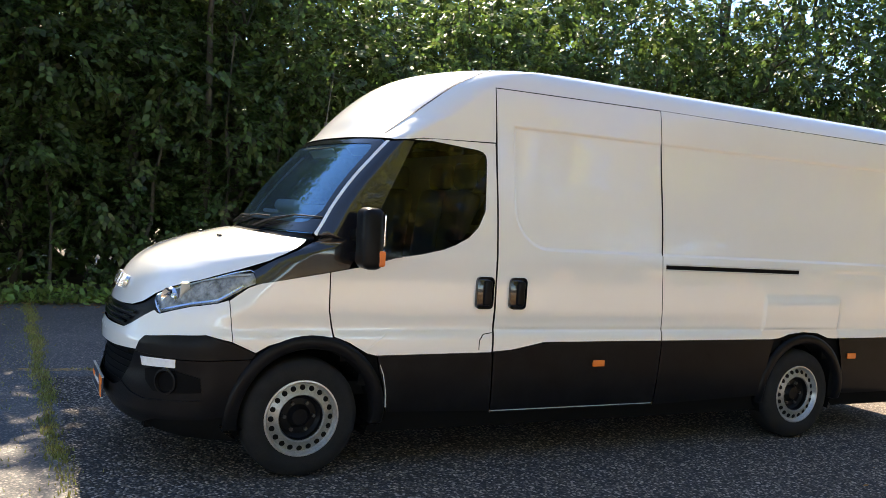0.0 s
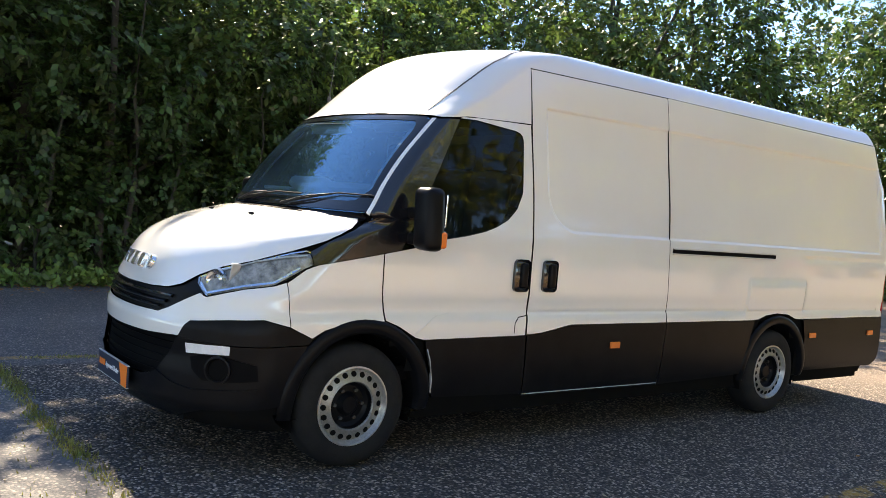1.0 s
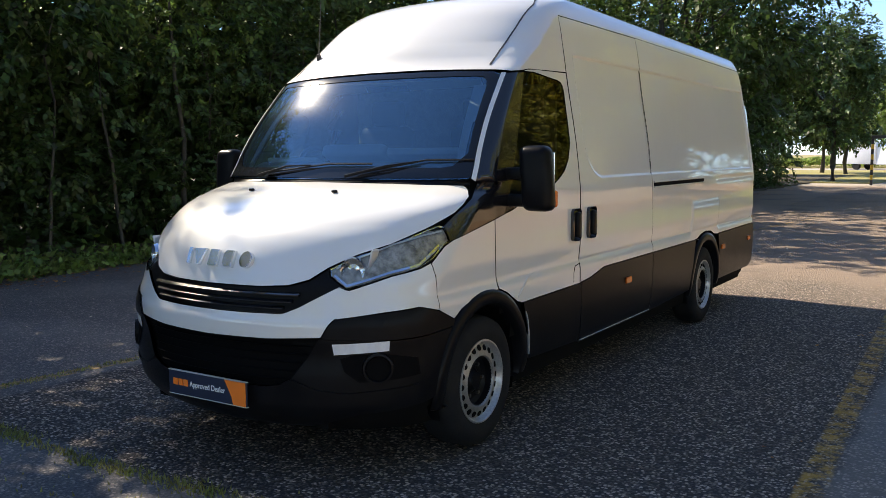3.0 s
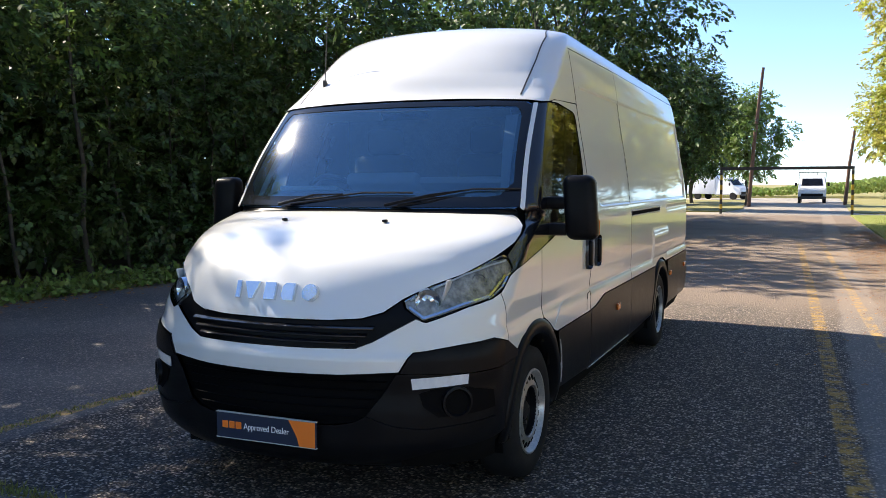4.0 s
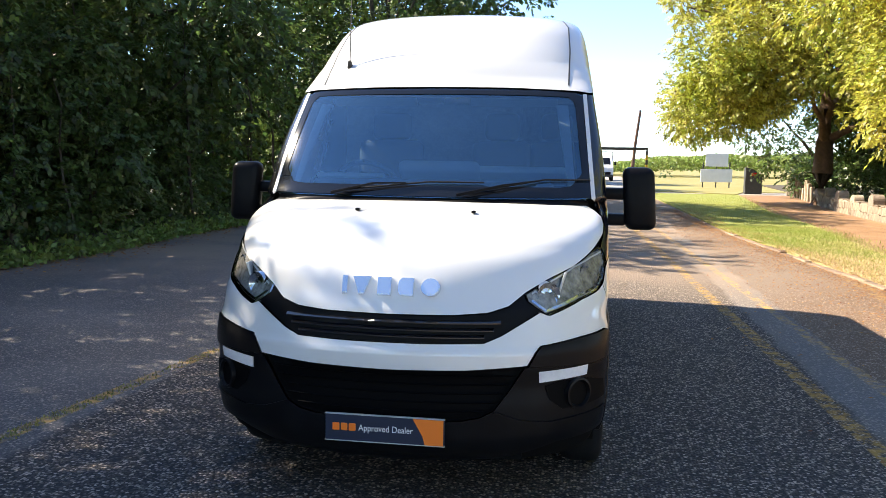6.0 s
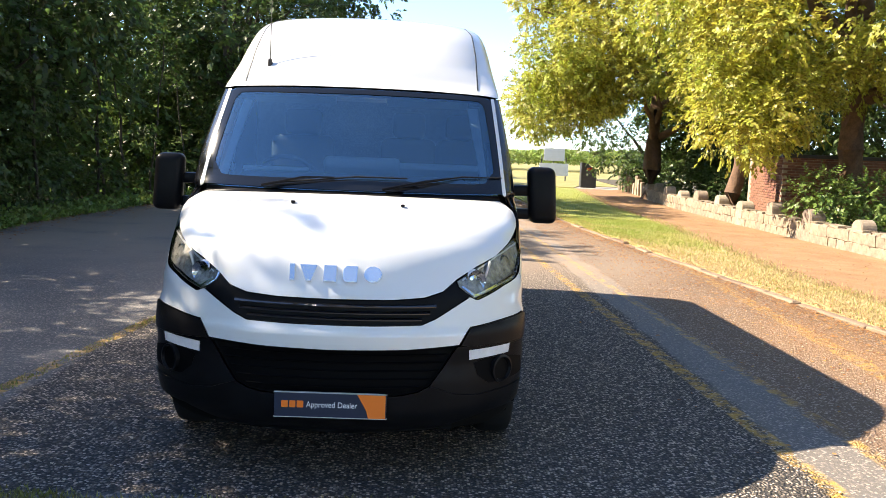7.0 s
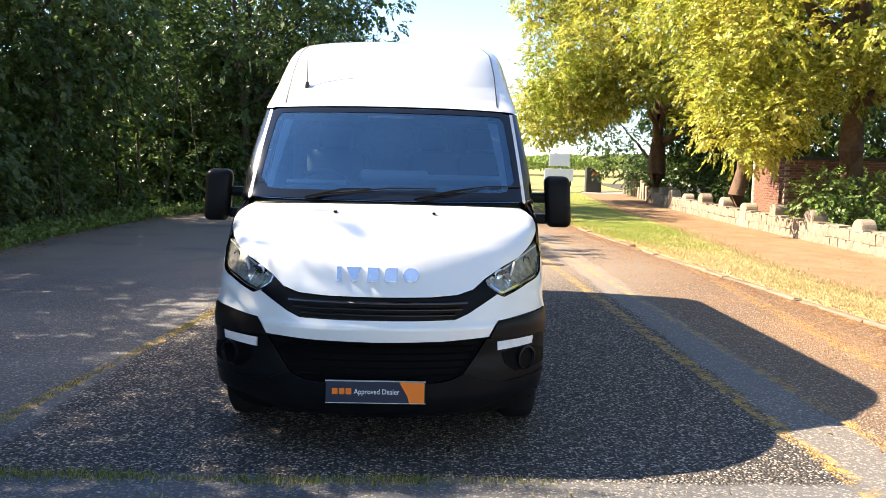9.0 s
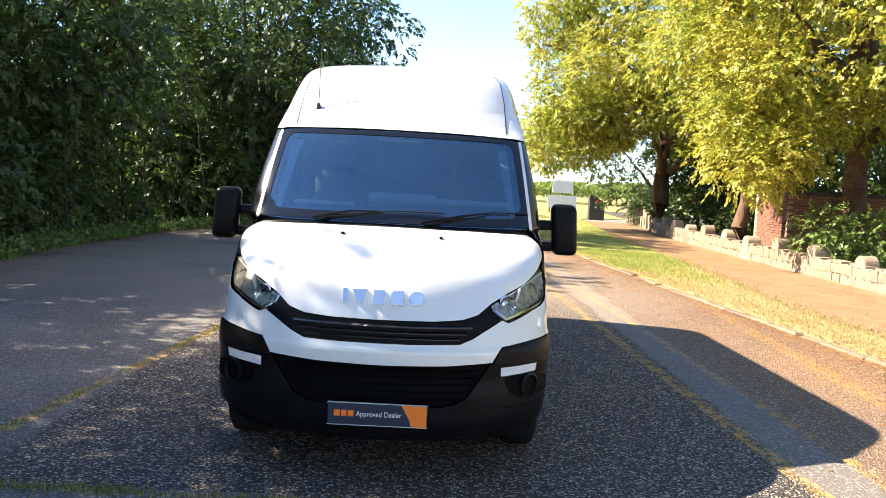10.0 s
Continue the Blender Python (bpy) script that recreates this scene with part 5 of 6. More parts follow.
for k in range(46):
    f = k / 45
    x, y = 11.6 + 14 * f, 36.5 - 17 * f ** .8
    cen += [(x + g.uniform(-.5, .5), y + g.uniform(-.5, .5), z) for z in (.6, 1.6, 2.7, 3.8)]
ob = new("garden_shrubs", spray_mesh("garden_shrubs", cen, [g.uniform(.8, 1.25) for _ in cen], 190, 0.17, LEAF_DARK, 63))
tagged(ob, "tall dark evergreen shrubs at the back of the garden", "shrubs", "", "stuff")

# woodland along the road: three kinds of tree, repeated
kinds = [
    tree("woodland_tree", "dark green roadside tree with dense shaded leaves", 7.3, 2.6, 0.9, 0.14, LEAF_DARK, DARKBARK, 21, 100, 0.105, 430, (0.4, 0.85), (-9.0, 0.2, 0.05), (1, 1.1), "woodland trees"),
    tree("woodland_tree", "dark green roadside tree with dense shaded leaves", 7.4, 2.5, 1.2, 0.12, LEAF_DARK, DARKBARK, 22, 100, 0.105, 510, (0.4, 0.85), (-9.7, 2.1, 0.05), (1, 1.1), "woodland trees"),
    tree("woodland_tree", "roadside tree with mid-green leaves and slender stems", 7.2, 2.5, 1.5, 0.11, LEAF_MID, DARKBARK, 23, 90, 0.105, 480, (0.35, 0.8), (-11.0, 7.6, 0.05), (1, 1.1), "woodland trees"),
]
g = random.Random(8)
# those near x -10.5 and at (-8.9, -1.4) are added to shade the tarmac
spots = [(-8.9, -1.4, .98), (-9.2, -3.6, .98), (-9.4, -5.8, .98), (-9.4, -8.6, 1.0), (-12.6, 0.6, 1.0), (-12.8, 5.6, 1.05), (-10.6, 2.0, .95), (-10.5, -.5, .95), (-9.4, 9.8, 1.0), (-9.4, 13.0, 1.32), (-9.6, 16.0, 1.3),
         (-5.7, 23.4, 1.46), (-5.9, 26.0, 1.46), (-6.0, 29.5, 1.38), (-7.6, 33.0, 1.1), (-12.8, -5, 1.05), (-15.5, 14.0, .8), (-19.0, 26.0, .8), (-18.0, 34.0, .8), (-13.4, -8.5, .95), (-13.0, -2.2, .95), (-13.6, 2.8, .98), (-13.2, 8.6, 1.0), (-13.0, 11.6, 1.1), (-16.5, 0.0, 1.2), (-16.8, 4.5, 1.2), (-16.6, 9.5, 1.2), (-16.4, -5.0, 1.2), (-12.4, 15.0, 1.0), (-10.6, 24.6, 1.15), (-9.0, 29.0, 1.2)]
for i, (x, y, s) in enumerate(spots):
    copy_thing(kinds[i % 3], Matrix.Translation((x, y, 0.05)) @ Matrix.Rotation(g.uniform(0, 6.28), 4, "Z") @ Matrix.Diagonal((s, s, s, 1)))


# an added slender tree: leaf clumps placed to throw loose shadows on the van's bonnet
g3 = random.Random(31)
slim = thing("woodland_tree", "added slender tree, its thin top shadowing the bonnet", "tree", (-8.6, 1.3, 0.05), "woodland trees")
bm = bmesh.new()
trunk_bm(bm, bend((0, 0, -.1), (.7, -.15, 7.9), 9, .07, g3), .08, .012, 8, seed=3)
part("trunk", bm, DARKBARK, slim, "", True, 60)
cen = [(.67, -.62, 7.52), (.98, -.31, 7.55), (1.03, -.58, 7.6), (.52, -.78, 7.45), (.3, -.1, 7.1), (.1, .4, 6.7), (.45, -.5, 7.35), (-.2, -.4, 6.3), (-.3, .3, 6.0), (.95, -.44, 7.62)]
for k, p in enumerate(cen):
    bm = bmesh.new()
    trunk_bm(bm, bend((.55 * p[2] / 7.9, -.1, p[2] - .7), p, 3, .04, g3), .018, .006, 5, seed=k)
    part("limb", bm, DARKBARK, slim, "", True, 60)
ob = new("crown", leaf_mesh("crown", clumps(cen, [.2, .13, .09, .2, .35, .4, .22, .5, .5, .08], 620, 33), .075, LEAF_MID, 34))
ob.parent = slim


def hedge_clumps(y0, y1, seed, rows):
    g = random.Random(seed)
    cen, rad = [], []
    y = y0
    while y < y1:
        for z, back in rows:
            if g.random() < (0.16 if 16.0 < y < 21.0 and 0.9 < z < 3.9 else 0.8):
                cen.append((interp(EDGE, y) - back + g.uniform(-.35, .3), y + g.uniform(-.3, .3), z + g.uniform(-.25, .25)))
                rad.append(g.uniform(0.28, 0.8))
        y += 0.55
    return cen, rad


ROWS_LOW = [(.4, .95), (.95, .85), (1.6, .75), (2.3, .85), (3.0, 1.0), (3.7, 1.2), (4.4, 1.5), (5.0, 1.8)]
for k, (y0, y1) in enumerate(((-9, -2), (-2, 4), (4, 9), (9, 15), (15, 22), (22, 30), (30, 39))):
    cen, rad = hedge_clumps(y0, y1, 40 + k, ROWS_LOW)
    ob = new("roadside_shrubs", spray_mesh("roadside_shrubs", cen, rad, 1050 if y1 < 16 else 600, 0.082 if y1 < 16 else 0.12, LEAF_DARK if k % 3 else LEAF_MID, 60 + k))
    tagged(ob, "dense dark green shrubs along the road edge", "shrubs", "", "stuff")
cen, rad = hedge_clumps(-10, 40, 77, [(.5, 2.6), (1.3, 2.8), (2.1, 3.0), (2.9, 3.2)])
ob = new("roadside_shrubs", leaf_mesh("roadside_shrubs", clumps(cen, [r * 1.5 for r in rad], 170, 78), 0.17, LEAF_DARK, 79))
tagged(ob, "dark undergrowth deeper in the wood", "shrubs", "", "stuff")
cen, rad = hedge_clumps(-12, 44, 97, [(.4, 4.6), (1.0, 4.8), (1.7, 5.0), (2.5, 5.2), (3.3, 5.4)])
ob = new("roadside_shrubs", leaf_mesh("roadside_shrubs", clumps(cen, [r * 1.7 for r in rad], 90, 98), 0.26, LEAF_DARK, 99))
tagged(ob, "dense dark undergrowth at the back of the wood", "shrubs", "", "stuff")
# backlit gaps in the wood, drawn as shrubs of a brighter leaf colour
g = random.Random(64)
cen = [(-8.6 + g.uniform(-1.3, .9), g.uniform(18.6, 23), g.uniform(.7, 3.6)) for _ in range(34)]
ob = new("roadside_shrubs", spray_mesh("roadside_shrubs", cen, [g.uniform(.5, .9) for _ in cen], 300, 0.12, LEAF_BUSH, 66))
tagged(ob, "shrubs deep in the wood, in a lighter green for sunlit gaps", "shrubs", "", "stuff")
# hedge tops in the brighter leaf colour, for the sun on them
g = random.Random(67)
cen = [(-7.8 + g.uniform(-.7, .5), g.uniform(3.8, 7.4), g.uniform(3.5, 5.3)) for _ in range(26)]
ob = new("roadside_shrubs", spray_mesh("roadside_shrubs", cen, [g.uniform(.35, .7) for _ in cen], 620, 0.085, LEAF_BUSH, 68))
tagged(ob, "shrub tops above the road edge, in a lighter green for sunlight", "shrubs", "", "stuff")
for k in range(26):
    g2 = random.Random(300 + k)
    y = -6 + k * 1.05 + g2.uniform(-.3, .3)
    x = interp(EDGE, y) - g2.uniform(0.5, 1.2)
    bm = bmesh.new()
    trunk_bm(bm, bend((x, y, 0.0), (x + g2.uniform(-.5, .4), y + g2.uniform(-.6, .6), g2.uniform(3.0, 5.5)), 6, 0.08, g2), g2.uniform(.022, .05), .012, 7, seed=k)
    ob = part("sapling_stem", bm, DARKBARK, None, "", True, 60)
    tagged(ob, "thin bare stem among the shrubs", "stem", "sapling stems")


def scatter(name, pts, size, mat, seed, label, category):
    ob = new(name, leaf_mesh(name, np.array(pts), size, mat, seed, 0.0))
    return tagged(ob, label, category, "", "stuff")


def flat_litter(name, pts, size, mat, seed, label):
    """Leaves that lie on the ground, tilted a little."""
    g = np.random.default_rng(seed)
    at = np.array(pts)
    n = len(at)
    th = g.uniform(0, 6.28, n)
    s = size * g.uniform(.5, 1.3, n)
    a = np.stack([np.cos(th), np.sin(th), g.uniform(-.25, .25, n)], 1) * s[:, None] * .6
    b = np.stack([-np.sin(th), np.cos(th), g.uniform(-.3, .3, n)], 1) * s[:, None] * .35
    at[:, 2] += s * 0.25
    v = np.stack([at - a, at + b, at + a, at - b], 1).reshape(-1, 3)
    ob = new(name, mesh_from(name, v.tolist(), [(4 * i, 4 * i + 1, 4 * i + 2, 4 * i + 3) for i in range(n)], mat))
    return tagged(ob, label, "leaf litter", "", "stuff")


def blades(name, pts, tall, mat, seed, label, category):
    """Upright blades of grass."""
    g = np.random.default_rng(seed)
    at = np.array(pts)
    n = len(at)
    th = g.uniform(0, 6.28, n)
    h = tall * g.uniform(.4, 1.2, n)
    w = np.stack([np.cos(th), np.sin(th), 0 * th], 1) * (0.004 + 0.05 * h)[:, None]
    tip = at + np.stack([g.normal(0, .35, n) * h, g.normal(0, .35, n) * h, h], 1)
    v = np.stack([at - w, at + w, tip], 1).reshape(-1, 3)
    ob = new(name, mesh_from(name, v.tolist(), [(3 * i, 3 * i + 1, 3 * i + 2) for i in range(n)], mat))
    return tagged(ob, label, category, "", "stuff")


rn = np.random.default_rng(5)
pts = []
green = []
for _ in range(70000):
    y = rn.uniform(1, 40) if rn.random() < .4 else rn.uniform(3, 18)
    a, b = interp(KERBLINE, y) - .03, interp(VERGEIN, y)
    x = min(rn.uniform(a, b) + abs(rn.normal(0, .22)), 8.6)
    lush = min(1, max(0, (y - 9.0) / 6)) * (1 if x < b - .1 else .25) * min(1, .6 + .02 * y + .4 * math.sin(y * 1.3 + x * 2))
    (green if rn.random() < lush * 1.3 + .06 else pts).append((x, y, .04))
blades("verge_grass", pts, .04, STRAW, 6, "short straw-coloured dry grass on the verge", "grass")
blades("verge_grass", green, .05, GRASS, 16, "green patches of short grass on the verge", "grass")
pts = []
for _ in range(24000):
    y = rn.uniform(-3, 26)
    x = interp(KERBLINE, y)
    off = rn.normal(0, .55)
    pts.append((x - abs(off), y, .003) if off < .3 else (x + rn.uniform(-.06, .5), y, .052))
for _ in range(3800):
    y = rn.uniform(0, 20)
    pts.append((rn.uniform(interp(VERGEIN, y), 8.8), y, .037))
for _ in range(9000):
    y = rn.uniform(-2.0, 20)
    k = interp(KERBLINE, y)
    pts.append((k - abs(rn.normal(0, 1.0)), y, .003))
flat_litter("leaf_litter", pts, .028, LEAF_DRY, 7, "dry brown leaves along the kerb and footpath")
pts = []
for _ in range(5000):
    y = rn.uniform(-6, 30)
    pts.append((interp(EDGE, y) + rn.normal(.0, .4), y, .004 if rn.random() < .5 else .03))
flat_litter("leaf_litter", pts, .055, LEAF_DRY, 8, "dry brown leaves at the foot of the shrubs")
pts = []
for _ in range(2600):
    pts.append((rn.uniform(-7, 4.5), rn.uniform(-2.5, 16), .003))
flat_litter("leaf_litter", pts, .022, CHIPS, 9, "scattered pale chips and leaf scraps on the tarmac")
pts = []
for _ in range(16000):
    y = rn.uniform(-6, 30)
    pts.append((interp(EDGE, y) - abs(rn.normal(0.1, .35)) + .1, y, .03 + abs(rn.normal(0, .12))))
scatter("ground_ivy", pts, .075, LEAF_BUSH, 10, "low green weeds along the road edge", "weeds")
# weeds in the joint ahead of the bay and along its old yellow line
pts = []
for _ in range(9000):
    x = rn.uniform(-9, 1.0)
    k = .5 + .5 * math.sin(x * 5.1) * math.sin(x * 2.3 + 1)
    if rn.random() < .25 + .75 * k and rn.random() < (1.0 if x < .3 else .3):
        pts.append((x, -1.23 + rn.normal(0, .03 + .015 * k) + .02 * math.sin(x * 3), .0))
blades("joint_weeds", pts, .03, WEED, 11, "low grass and moss growing in the tarmac joint", "weeds")
pts = []
for _ in range(3500):
    y = rn.uniform(-1.0, 6)
    k = .5 + .5 * math.sin(y * 3.7) * math.sin(y * 1.9)
    if rn.random() < .12 + .7 * k:
        pts.append((-2.36 + .1 * y + rn.normal(0, .035), y, .0))
blades("line_weeds", pts, .02, WEED, 12, "moss along the edge of the parking bay", "weeds")
pts = [(rn.uniform(-9, 2), -1.55 + rn.normal(0, .2), 0) for _ in range(700)]
blades("joint_weeds", pts, .025, WEED, 13, "sparse moss on the tarmac", "weeds")

# ---- stone wall ----
wall = tagged(new("wall_garden"), "low rough stone wall", "", "", "structure")
bm = bmesh.new()
for (x0, y0), (x1, y1) in zip(pts_w[:-1], pts_w[1:]):
    L = math.hypot(x1 - x0, y1 - y0)
    box(bm, (.24, L + .05, .42), ((x0 + x1) / 2 + .06, (y0 + y1) / 2, .23), 0, Matrix.Rotation(math.atan2(x0 - x1, y1 - y0), 4, "Z"))
part("wall_core", bm, MORTAR, wall)


rng = random.Random(9)
shapes = []
for k in range(8):
    bm = bmesh.new()
    box(bm, (.12, .36, .22), (0, 0, 0), .016)
    for v in bm.verts:
        v.co += Vector([rng.uniform(-.011, .011) for _ in range(3)])
    me = bpy.data.meshes.new("stone")
    bm.to_mesh(me)
    bm.free()
    me.materials.append(WALLSTONE)
    shapes.append(me)
y = 7.0
while y < 31.5:
    for z in (.12, .33):
        ob = new("stone", rng.choice(shapes))
        ob.parent = wall
        ob.matrix_world = Matrix.Translation((wall_x(y) - .030 + rng.uniform(-.012, .012), y + rng.uniform(-.04, .04) + (.16 if z > .2 else 0), z)) @ Matrix.Diagonal((1, rng.uniform(.85, 1.15), rng.uniform(.85, 1.1), 1))
    if int(y * 100) % 3:
        ob = new("coping_stone", rng.choice(shapes))
        ob.parent = wall
        ob.matrix_world = Matrix.Translation((wall_x(y) + .07, y, .455)) @ Matrix.Diagonal((2.5, 1.05, .30, 1))
    y += .34


def gatepost(at, h, s):
    t = thing("stone_post", "worn stone post with a rounded top on the low wall", "stone post", at, "wall posts")
    bm = bmesh.new()
    prof = [(-.5, 0), (.5, 0), (.5, .72)] + [(.5 * math.cos(a), .72 + .28 * math.sin(a)) for a in np.linspace(.35, math.pi - .35, 9)] + [(-.5, .72)]
    a = [bm.verts.new((-.16 * s, y * .46 * s, z * h)) for y, z in prof]
    b = [bm.verts.new((.16 * s, y * .46 * s, z * h)) for y, z in prof]
    bm.faces.new(a), bm.faces.new(b)
    for i in range(len(prof)):
        bm.faces.new((a[i], a[(i + 1) % len(prof)], b[(i + 1) % len(prof)], b[i]))
    bmesh.ops.bevel(bm, geom=bm.edges[:], offset=.018, segments=2, affect="EDGES")
    part("post_body", bm, STONE, t, "", True, 35)
    return t


for i, y in enumerate((7.2, 9.35, 11.5, 13.75, 15.9, 17.9, 19.9, 22.1, 24.2, 26.5, 28.8, 31.0)):
    gatepost((wall_x(y) + .08, y, .0), (.74, .68, .77)[(i * 2) % 3], 1.06 if i % 2 else .96)

# rough palings at the wall's far end
for i in range(12):
    bm = bmesh.new()
    h = .55 + .12 * ((i * 5) % 4)
    box(bm, (.16, .2, h), (0, 0, h / 2), .04)
    for v in bm.verts:
        v.co += Vector((rng.uniform(-.02, .02), rng.uniform(-.02, .02), 0))
    ob = part("stone_stump", bm, STONE)
    ob.location = (10.0 + .09 * i, 32.3 + i * .85, .0)
    tagged(ob, "small rough upright stone", "stone", "upright stones")

# ---- brick enclosure ----
enc = thing("brick_enclosure", "low red brick outbuilding with a dark flat roof behind the wall", "outbuilding", Matrix.Translation((10.5, 19.2, 0.0)) @ Matrix.Rotation(radians(-7), 4, "Z"))
bm = bmesh.new()
box(bm, (6.0, .2, 1.9), (3.0, .1, .95))
box(bm, (.2, 3.6, 1.9), (.1, 2.0, .95))
part("brick_core", bm, MORTAR, enc)
me_b = bpy.data.meshes.new("brick")
bm = bmesh.new()
box(bm, (.215, .03, .066), (0, 0, 0), .006, seg=1)
bm.to_mesh(me_b)
bm.free()
me_b.materials.append(BRICK)
loose = bmesh.new()
for r in range(25):
    for c in range(30):
        x = .11 + c * .226 + (.113 if r % 2 else 0)
        if x > 5.9:
            continue
        if r > 8 and c < 9:
            ob = new("brick", me_b)
            ob.parent = enc
            ob.location = (x, -.006, .04 + r * .076)
        else:
            box(loose, (.215, .03, .066), (x, -.006, .04 + r * .076))
    for c in range(15):
        y = .12 + c * .226 + (.113 if r % 2 else 0)
        if y > 3.6:
            continue
        if r > 8 and c < 8:
            ob = new("brick", me_b)
            ob.parent = enc
            ob.matrix_local = Matrix.Translation((-.006, y, .04 + r * .076)) @ Matrix.Rotation(radians(90), 4, "Z")
        else:
            box(loose, (.03, .215, .066), (-.006, y, .04 + r * .076))
tagged(part("bricks", loose, BRICK, enc), "", "", "", "stuff")
bm = bmesh.new()
box(bm, (6.1, 3.9, .10), (3.0, 1.9, 1.93), .02)
part("roof", bm, METALDARK, enc, "dark flat roof")
bm = bmesh.new()
box(bm, (.9, .06, 1.7), (1.6, -.03, .9), .01)
part("door", bm, POLEWOOD, enc, "dark wooden door")
# garden bushes
for k, (x, y, r, n, mat) in enumerate(((9.95, 14.2, .72, 12, LEAF_BUSH), (11.4, 15.6, .7, 7, LEAF_BUSH), (10.6, 11.0, .8, 7, LEAF_BUSH), (11.3, 25.5, .9, 9, LEAF_DARK), (11.0, 28.0, .9, 9, LEAF_DARK), (11.4, 39.0, 1.1, 9, LEAF_MID), (14.5, 18.0, .8, 7, LEAF_DARK), (14.6, 20.5, .9, 7, LEAF_DARK))):
    g2 = random.Random(70 + k)
    cen = [(x + g2.uniform(-.7, .7), y + g2.uniform(-.8, .8), .42 + g2.uniform(0, .7)) for _ in range(n)]
    ob = new("garden_bush", spray_mesh("garden_bush", cen, [r * g2.uniform(.6, .95) for _ in cen], 1100, .07, mat, 90 + k))
    tagged(ob, "green leafy bush behind the stone wall" if mat is not LEAF_DARK else "dark evergreen bush behind the stone wall", "bush", "", "")

# ---- entrance: height barrier, poles, signs, vehicles, field ----
bar = thing("height_barrier", "black and yellow striped height barrier across the entrance", "height barrier", (0, 41.3, 0))
for x in (-2.0, 3.95):
    for k in range(9):
        bm = bmesh.new()
        box(bm, (.12, .12, .24), (x, 0, .12 + k * .24), .008)
        part("post_band", bm, YELLOWP if k % 2 else METALDARK, bar, "yellow band" if k % 2 else "black band")
bm = bmesh.new()
box(bm, (6.07, .12, .15), (.975, 0, 2.24), .01)
part("beam", bm, METALDARK, bar, "dark crossbeam")
for x, y, h, lean_, nm in ((-1.6, 55.0, 8.8, .7, "tall"), (4.2, 61.0, 5.3, .5, "short")):
    t = thing("utility_pole", f"{nm} brown wooden pole, leaning slightly", "pole", (x, y, 0), "wooden poles")
    bm = bmesh.new()
    trunk_bm(bm, [(0, 0, -.1), (lean_ * .4, 0, h * .5), (lean_, 0, h)], .13, .09, 12, .04)
    part("shaft", bm, POLEWOOD, t, "", True, 50)


def far_vehicle(name, label, at, turn, cab_only):
    t = thing(name, label, "vehicle", Matrix.Translation(at) @ Matrix.Rotation(turn, 4, "Z"))
    bm = bmesh.new()
    prof = [(-1.0, .45), (-1.05, .8), (-.95, 1.1), (-.25, 1.25), (.35, 1.95), (.7, 2.05), (1.6, 2.05), (1.6, .45)]
    a = [bm.verts.new((-.95 + (.08 if z > 1.3 else 0), y, z)) for y, z in prof]
    b = [bm.verts.new((.95 - (.08 if z > 1.3 else 0), y, z)) for y, z in prof]
    bm.faces.new(a), bm.faces.new(b)
    for i in range(len(prof)):
        bm.faces.new((a[i], a[(i + 1) % len(prof)], b[(i + 1) % len(prof)], b[i]))
    bmesh.ops.bevel(bm, geom=bm.edges[:], offset=.06, segments=2, affect="EDGES")
    part("cab", bm, FARPAINT, t, "", True, 40)
    bm = bmesh.new()
    bm.faces.new([bm.verts.new(p) for p in ((-.74, -.23, 1.30), (.74, -.23, 1.30), (.68, .30, 1.86), (-.68, .30, 1.86))])
    bmesh.ops.solidify(bm, geom=bm.faces[:], thickness=.02)
    for v in bm.verts:
        v.co.y -= .025
    part("windscreen", bm, GLOSSB, t)
    bm = bmesh.new()
    box(bm, (1.5, .05, .22), (0, -1.06, .62), .02)
    part("grille", bm, BLACKP, t)
    for x in (-.72, .72):
        bm = bmesh.new()
        box(bm, (.34, .05, .2), (x, -1.03, .93), .03)
        part("headlamp", bm, PALE, t)
        bm = bmesh.new()
        box(bm, (.16, .1, .28), (x * 1.55, -.05, 1.4), .03)
        part("mirror", bm, BLACKP, t)
    bm = bmesh.new()
    if cab_only:
        box(bm, (2.0, 2.6, .5), (0, 3.0, .95), .04)
    else:
        box(bm, (2.0, 4.2, 2.0), (0, 3.6, 1.5), .08)
    part("load_bed" if cab_only else "box_body", bm, FARPAINT, t, "", True, 40)
    if cab_only:
        bm = bmesh.new()
        for x in (-.95, -.32, .32, .95):
            rod(bm, (x, 1.75, 1.0), (x, 1.75, 2.32), .035)
        rod(bm, (-.98, 1.75, 2.32), (.98, 1.75, 2.32), .04)
        rod(bm, (-.98, 1.75, 1.6), (.98, 1.75, 1.6), .03)
        part("ladder_frame", bm, METALDARK, t, "dark ladder frame behind the cab")
    bm = bmesh.new()
    box(bm, (1.75, .06, .20), (0, -1.08, .42), .02)
    part("bumper", bm, METALDARK, t, "dark bumper")
    for x in (-.85, .85):
        for y in (-.3, 3.4):
            bm = bmesh.new()
            lathe(bm, [(-.11, .01), (-.11, .33), (.11, .33), (.11, .01)], seg=24)
            w = part("wheel", bm, RUBBER, t, "", True, 40)
            w.location = (x, y, .33)


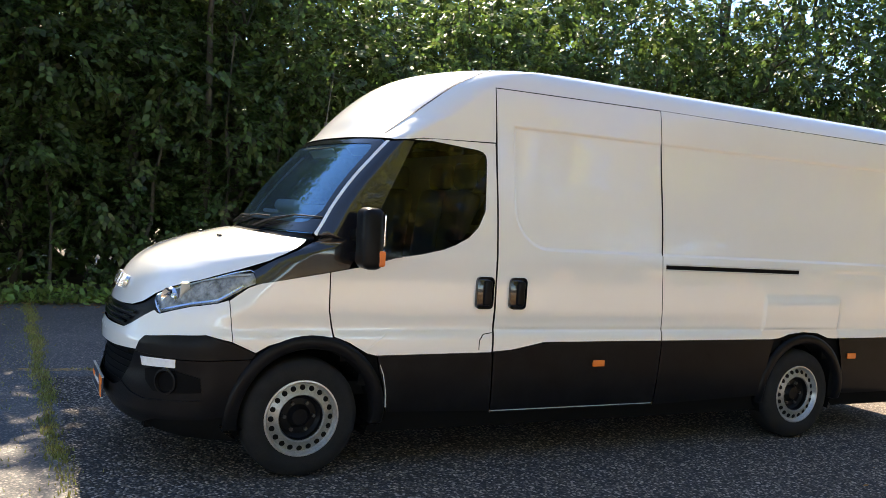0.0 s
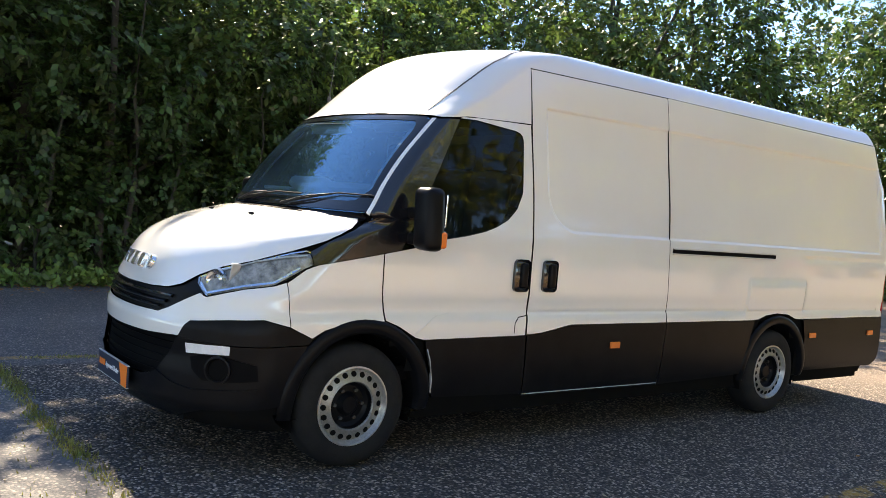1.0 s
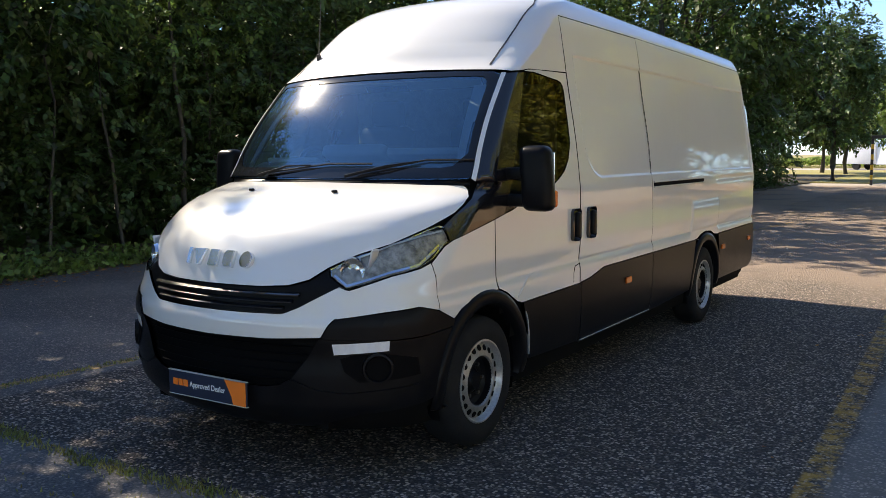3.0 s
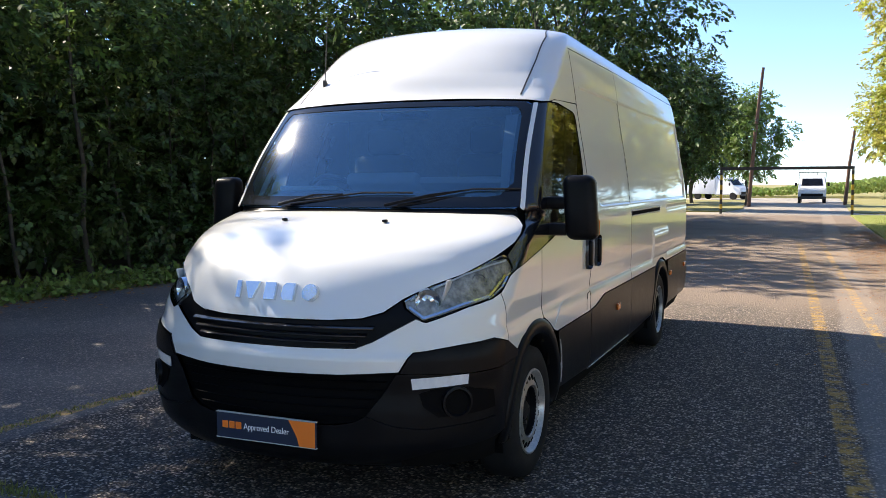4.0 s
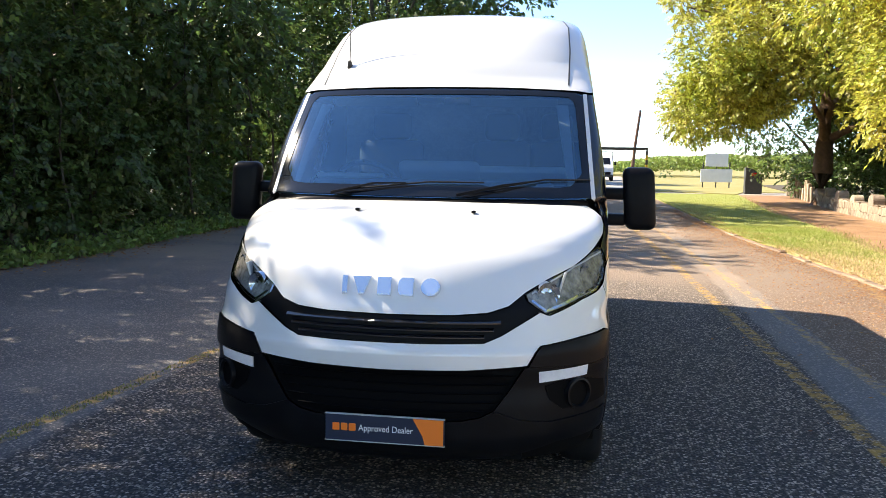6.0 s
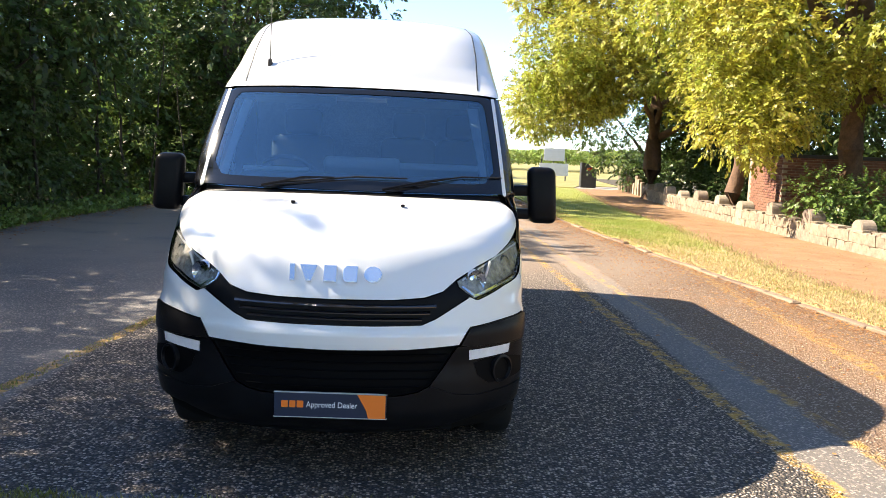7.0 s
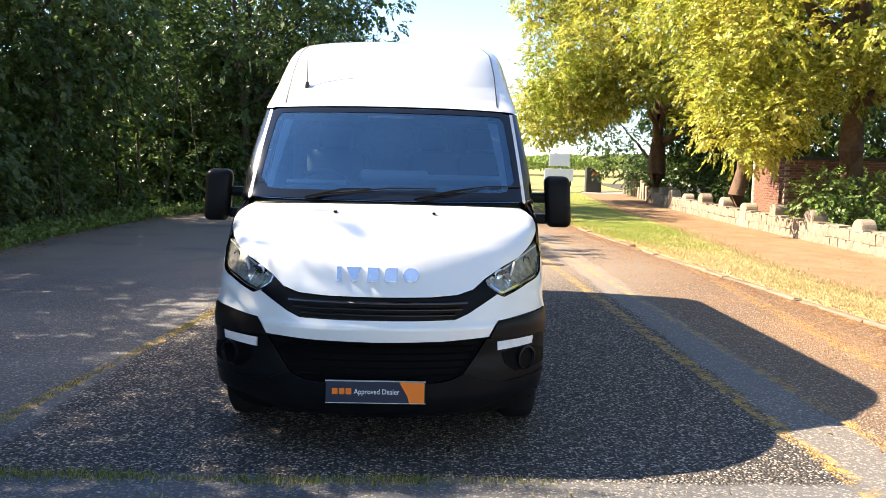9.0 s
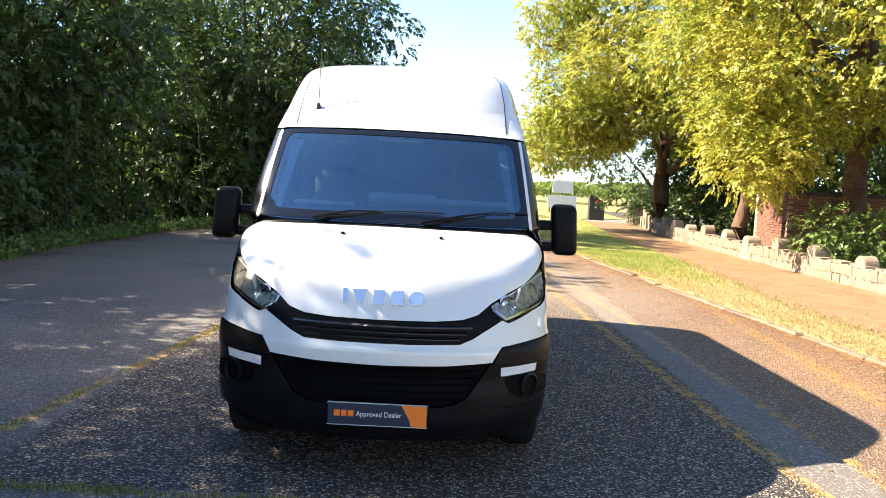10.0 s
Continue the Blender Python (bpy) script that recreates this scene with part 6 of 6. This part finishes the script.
far_vehicle("pickup_truck", "white pickup truck facing the entrance, far off", (2.1, 66.5, .0), 0.0, True)
far_vehicle("box_van", "white van parked beyond the trees, far off", (-4.4, 80.0, .0), 1.1, False)
brd = thing("sign_board", "large white two-part board on posts by the entrance", "sign board", (8.95, 52.0, 0))
for z, h, w in ((1.75, .8, 1.35), (.78, .8, 1.9)):
    bm = bmesh.new()
    box(bm, (w, .08, h), (0, 0, z), .01)
    part("board", bm, SIGNWHITE, brd, "white board")
for x in (-.8, .0, .8):
    bm = bmesh.new()
    box(bm, (.07, .07, 1.6), (x, .08, .8))
    part("leg", bm, METALDARK, brd)
bn = thing("notice_stand", "dark leaning notice stand with a small red mark by the path", "notice stand", (9.5, 42.8, 0))
bm = bmesh.new()
a = [bm.verts.new(p) for p in ((-.42, -.2, 0), (.42, -.2, 0), (.42, -.2, .95), (-.1, -.2, 1.32), (-.42, -.2, 1.38))]
b = [bm.verts.new((v.co.x, .35, v.co.z)) for v in a]
bm.faces.new(a), bm.faces.new(b)
for i in range(5):
    bm.faces.new((a[i], a[(i + 1) % 5], b[(i + 1) % 5], b[i]))
bmesh.ops.bevel(bm, geom=bm.edges[:], offset=.03, segments=2, affect="EDGES")
part("stand_body", bm, METALDARK, bn)
bm = bmesh.new()
box(bm, (.3, .02, .16), (0, -.22, 1.02), .004)
part("red_panel", bm, REDL, bn)

# trees on the green beyond the entrance
for k, (x, y, h, r) in enumerate(((-1.9, 57.5, 7.4, 2.0), (-4.4, 46.0, 8.4, 2.3), (-8.2, 66.0, 8.5, 3.0), (-6.0, 62.0, 8.5, 2.8), (-12.5, 58.0, 9.0, 3.4), (-8.0, 48.0, 8.2, 2.6))):
    tree("green_tree", "small round-headed tree on the sunlit green", h, r, 2.0, .16, LEAF_MID if k % 3 else LEAF_BUSH, DARKBARK, 120 + k, 90, .17, 330, (.55, .95), (x, y, .04), (1, 1), "trees on the green")
CROPTOP = [(-60, .8), (-2, .85), (5, 1.5), (12, 2.2), (60, 3.0)]
pts = []
for _ in range(42000):
    x = rn.uniform(-45, 60)
    y = 89 + rn.uniform(0, 9)
    pts.append((x, y, (interp(CROPTOP, x) + .12 * math.sin(x * .9) + .02 * (y - 89)) * rn.uniform(.1, 1) ** .5))
scatter("field_crop", pts, .26, CROP, 14, "low green crop rising along the field's edge", "crop")
cen = [(8.4 + .35 * math.sin(k * 2.2), 80 + .3 * math.cos(k * 1.7), .4 + .12 * k) for k in range(6)]
ob = new("field_bush", spray_mesh("field_bush", cen, [.5] * 6, 160, .14, LEAF_MID, 15))
tagged(ob, "small dark green bush before the crop field", "bush")
